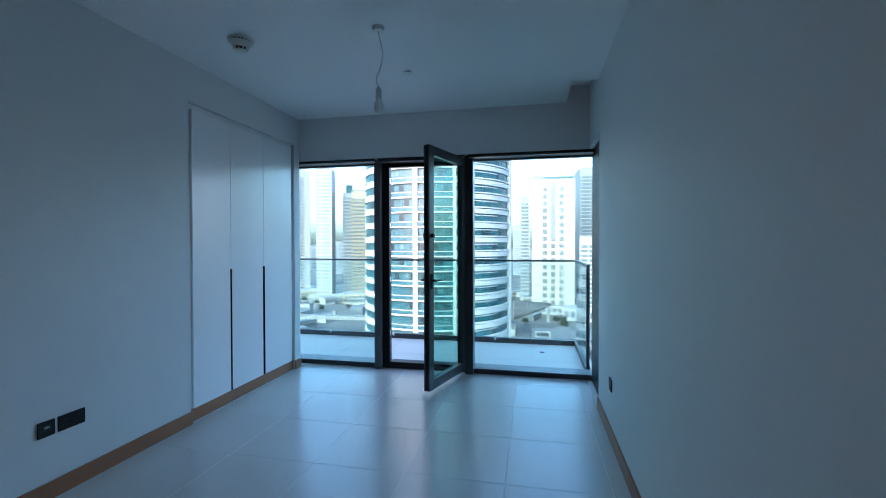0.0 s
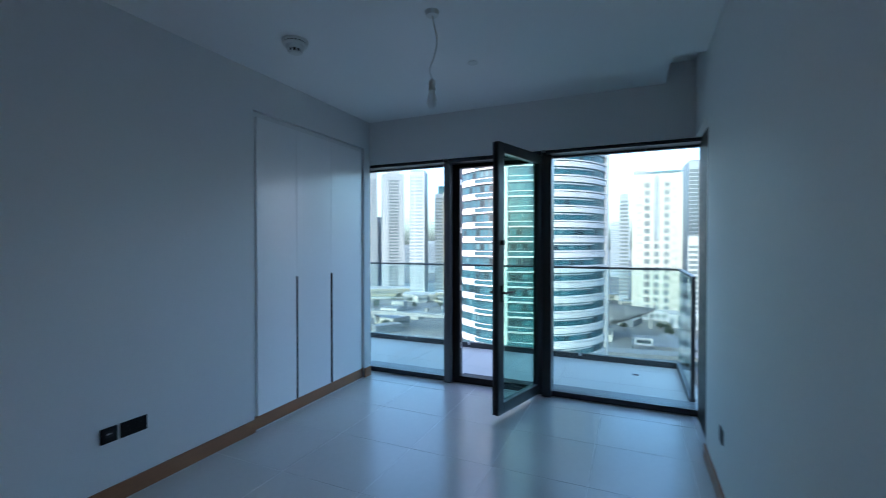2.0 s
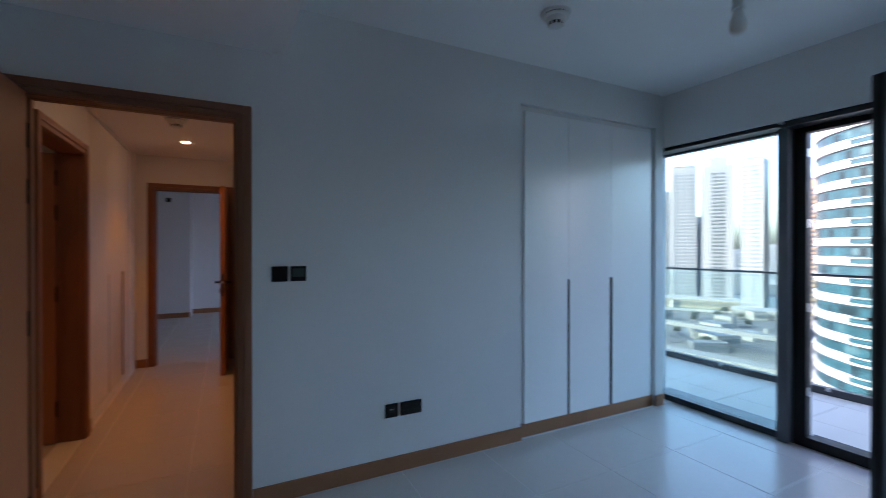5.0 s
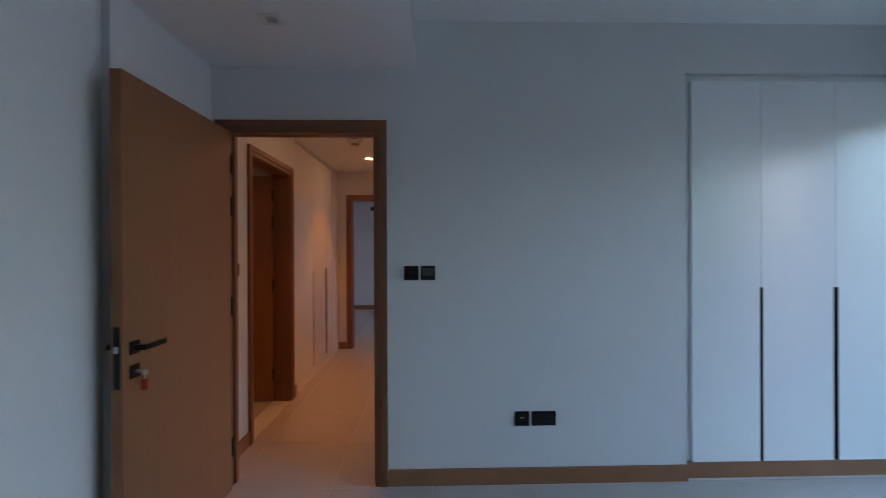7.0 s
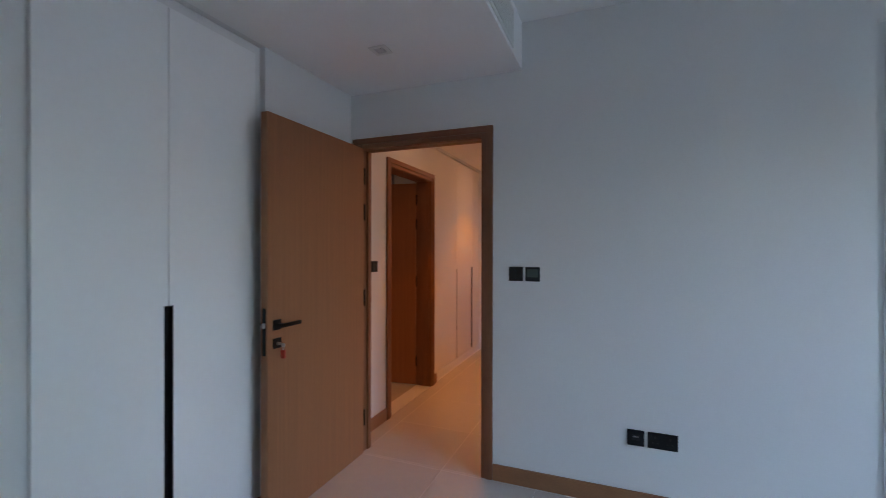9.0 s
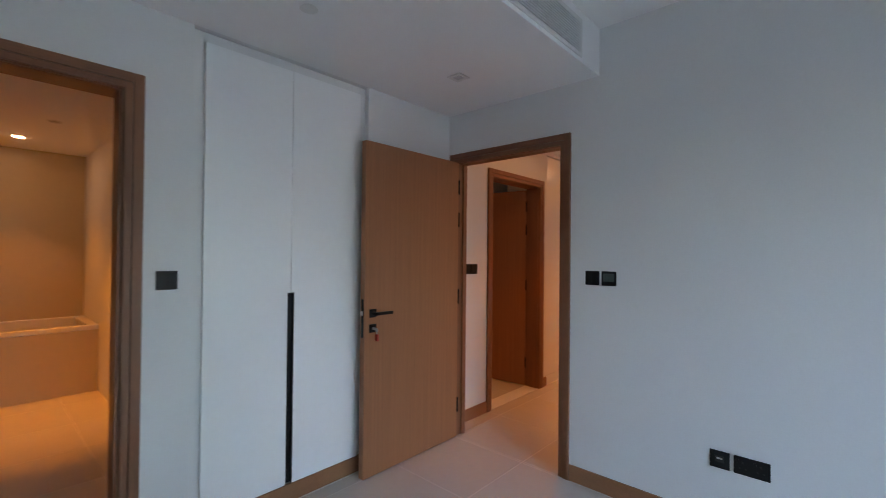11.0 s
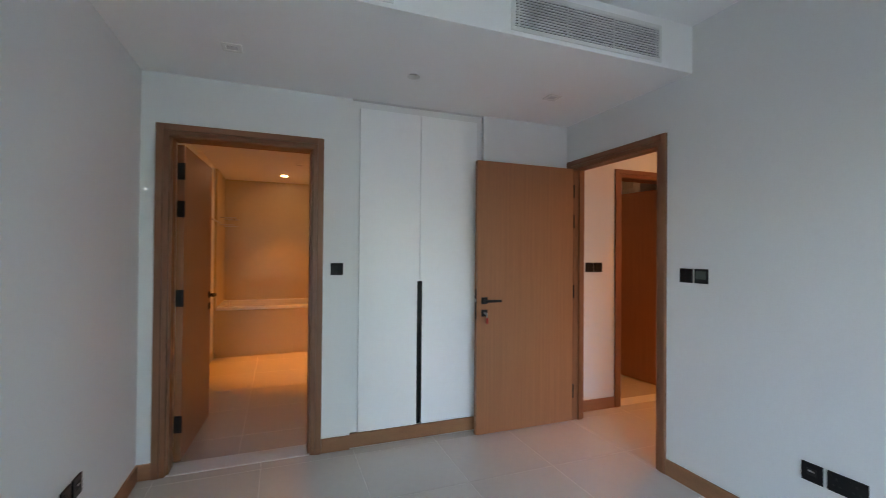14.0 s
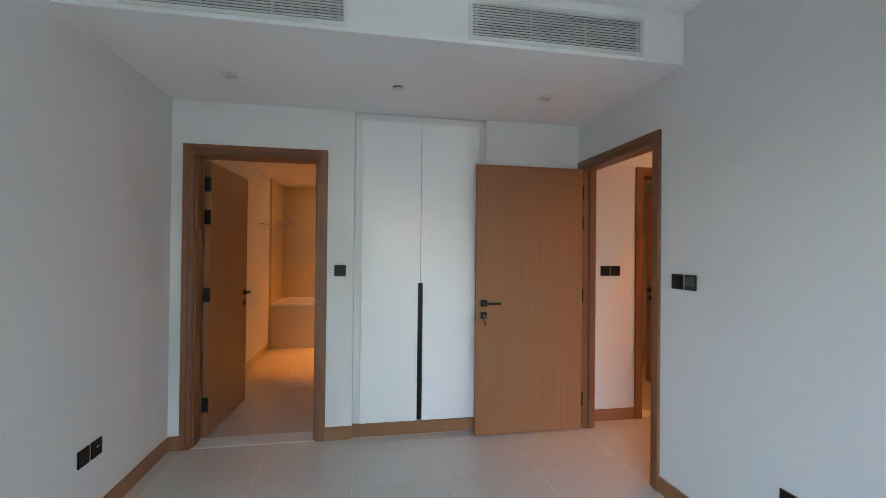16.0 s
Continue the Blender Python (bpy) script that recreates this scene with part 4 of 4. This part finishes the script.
for i in range(9):
    q = -16 + i * 7.0
    dd = 305 + i * 2.6
    px, py = spot_at(q, dd)
    tagged(box("viaduct_pier", px - 1.2, px + 1.2, py - 1.2, py + 1.2, G, G + 7, VIADUCT), "concrete pier under the viaduct", "pier")

random.seed(5)
for i in range(30):
    az, dist = random.uniform(-10, 38), random.uniform(262, 470)
    if 2 < az < 22 and dist < 300:
        continue
    px, py = spot_at(az, dist)
    w, dp, h = random.uniform(6, 18), random.uniform(6, 14), random.uniform(3, 8)
    d = thing("low_building", pose(px, py, G, 0, 0, random.uniform(0, 90)), "low flat-roofed city building", "building", "low city blocks")
    box("wall", -w / 2, w / 2, -dp / 2, dp / 2, 0, h, random.choice((CREAM, ROOF, PALE, CREAM)), d)
    box("parapet", -w / 2 - 0.2, w / 2 + 0.2, -dp / 2 - 0.2, dp / 2 + 0.2, h, h + 0.5, random.choice((PALE, ROOF)), d)
    bm = bmesh.new()
    add_box(bm, -w / 2 + 0.6, w / 2 - 0.6, -dp / 2 - 0.08, -dp / 2 + 0.1, h * 0.35, h * 0.75)
    part("window", bm, GLASS_B, d)

# the station: a curved metal shell that tapers to a raised tip
x, y = spot_at(0.5, 268)
d = thing("station_hall", pose(x, y, G, 0, 0, 0), "low station hall with a curved grey metal roof", "station")
bm = bmesh.new()
rows = []
for i in range(25):
    u = i / 24
    low, high = 3 + 15 * u ** 1.5, 22 - 3 * u
    rows.append([bm.verts.new((-36 + 50 * u, (-13 + 26 * j / 16) * (1 - 0.8 * u), low + (high - low) * math.sin(math.pi * j / 16) ** 0.7)) for j in range(17)])
for p, q in zip(rows, rows[1:]):
    for j in range(16):
        bm.faces.new((p[j], q[j], q[j + 1], p[j + 1]))
bmesh.ops.solidify(bm, geom=bm.faces[:], thickness=0.4)
shell = part("roof", bm, ROOF, d, smooth=True)
for k in (5, 9, 13, 17):
    tube("rib", [(-36 + 50 * k / 24, (-13 + 26 * j / 8) * (1 - 0.8 * k / 24), (3 + 15 * (k / 24) ** 1.5) + (19 - 3 * k / 24 - 15 * (k / 24) ** 1.5) * math.sin(math.pi * j / 8) ** 0.7) for j in range(9)], 0.35, VIADUCT, shell)
box("wall", -36, -8, -10, 10, 0, 4, CREAM, d)
x, y = spot_at(-1.3, 228)
d = thing("sign_board", pose(x, y, G, 0, 0, -1), "white roof sign board with a dark emblem", "sign")
box("board", -4, 4, 0, 0.6, 6.2, 9.8, CLAD, d)
box("support", -3, -2.4, 0.1, 0.5, 0, 6.2, ROOF, d)
box("support", 2.4, 3, 0.1, 0.5, 0, 6.2, ROOF, d)
for i in range(4):
    box("emblem_bar", -3.1 + 1.6 * i, -1.8 + 1.6 * i, -0.1, 0.0, 7.2, 8.8, GLASS_D, d)
strip("low_roof", 0, 246, -9, 250, 26, G, 5.2, ROOF, "flat grey station annex roof", "roof")


def tree(px, py, h, seed):
    rnd = random.Random(seed)
    d = thing("street_tree", pose(px, py, G), "dusty green broadleaf street tree", "tree", "street trees")
    bm = bmesh.new()
    add_disc(bm, 0.35, 0.15, h * 0.5, Matrix.Identity(4), 8)
    for k in range(4):
        add_disc(bm, 0.16, 0.05, h * 0.45, pose(0, 0, h * 0.38, 32, 0, 90 * k + rnd.uniform(-20, 20)), 6)
    part("trunk", bm, TRUNK, d)
    bm = bmesh.new()
    for k in range(90):
        a, r = rnd.uniform(0, 6.28), h * 0.42 * rnd.random() ** 0.5
        p = Vector((r * math.cos(a), r * math.sin(a), h * (0.45 + 0.5 * rnd.random() * (1 - 0.5 * r / h))))
        s = h * rnd.uniform(0.07, 0.15)
        bmesh.ops.create_icosphere(bm, subdivisions=1, radius=s, matrix=Matrix.Translation(p) @ Euler((rnd.random() * 3, rnd.random() * 3, 0)).to_matrix().to_4x4() @ Matrix.Diagonal((1, 1.3, 0.5, 1)))
    part("crown", bm, LEAF, d)
    return d


base_tree = tree(*spot_at(1.2, 330), 6, 1)
second_tree = tree(*spot_at(-3.0, 305), 5, 2)
for i in range(30):
    az = random.choice((random.uniform(-1, 3.0), random.uniform(24, 36), random.uniform(-8, -2)))
    px, py = spot_at(az, random.uniform(275, 430))
    copy_thing(random.choice((base_tree, second_tree)), pose(px, py, G, 0, 0, random.uniform(0, 360)))

# ---- floor tiles ----
def tile_field(parent, x0, x1, y0, y1, ox, oy, sx, sy, z0, z1, material, joint=0.003):
    """Tiles of sx by sy, cut at the edges of the field; whole ones share one mesh."""
    def body(w, h):
        bm = bmesh.new()
        add_box(bm, -w / 2, w / 2, -h / 2, h / 2, z0, z1)
        top = [e for e in bm.edges if all(v.co.z > (z0 + z1) / 2 for v in e.verts)]
        bmesh.ops.bevel(bm, geom=top, offset=0.0012, segments=1, affect="EDGES")
        return mesh_of(bm, "tile", material)
    cache = {}
    i = math.floor((x0 - ox) / sx)
    while ox + i * sx < x1 - 0.01:
        j = math.floor((y0 - oy) / sy)
        while oy + j * sy < y1 - 0.01:
            a, b = max(x0, ox + i * sx + joint / 2), min(x1, ox + (i + 1) * sx - joint / 2)
            c, e = max(y0, oy + j * sy + joint / 2), min(y1, oy + (j + 1) * sy - joint / 2)
            if b - a > 0.01 and e - c > 0.01:
                key = (round(b - a, 4), round(e - c, 4))
                if key not in cache:
                    cache[key] = body(*key)
                put("tile", cache[key], parent).location = ((a + b) / 2, (c + e) / 2, 0)
            j += 1
        i += 1


tile_field(FLOOR, W + 0.001, E - 0.001, S + 0.001, FY0 - 0.002, -1.925, 0.08, 0.6, 0.6, FZ - 0.004, FZ, TILE)
tile_field(FLOOR, HALL_W - 0.149, W - 0.001, HALL_S + 0.001, HALL_N - 0.001, -1.925, 0.08, 0.6, 0.6, FZ - 0.004, FZ, TILE)
tile_field(FLOOR, BW + 0.001, BE - 0.001, -3.33, S - 0.171, -1.925 + 0.15, 0.08, 0.6, 0.6, FZ - 0.004, FZ, TILE)
tile_field(FLOOR, -5.19, -1.97, -2.49, HALL_S - 0.151, -1.925, 0.08, 0.6, 0.6, FZ - 0.004, FZ, TILE)
tile_field(FLOOR, -10.59, HALL_W - 0.151, -1.49, 4.49, -1.925, 0.08, 0.6, 0.6, FZ - 0.004, FZ, TILE)
tile_field(BALCONY, BX0, 0.7, FY1 + 0.13, BY - 0.001, -0.6, 4.62, 0.6, 0.6, -0.0235, -0.019, BALC)
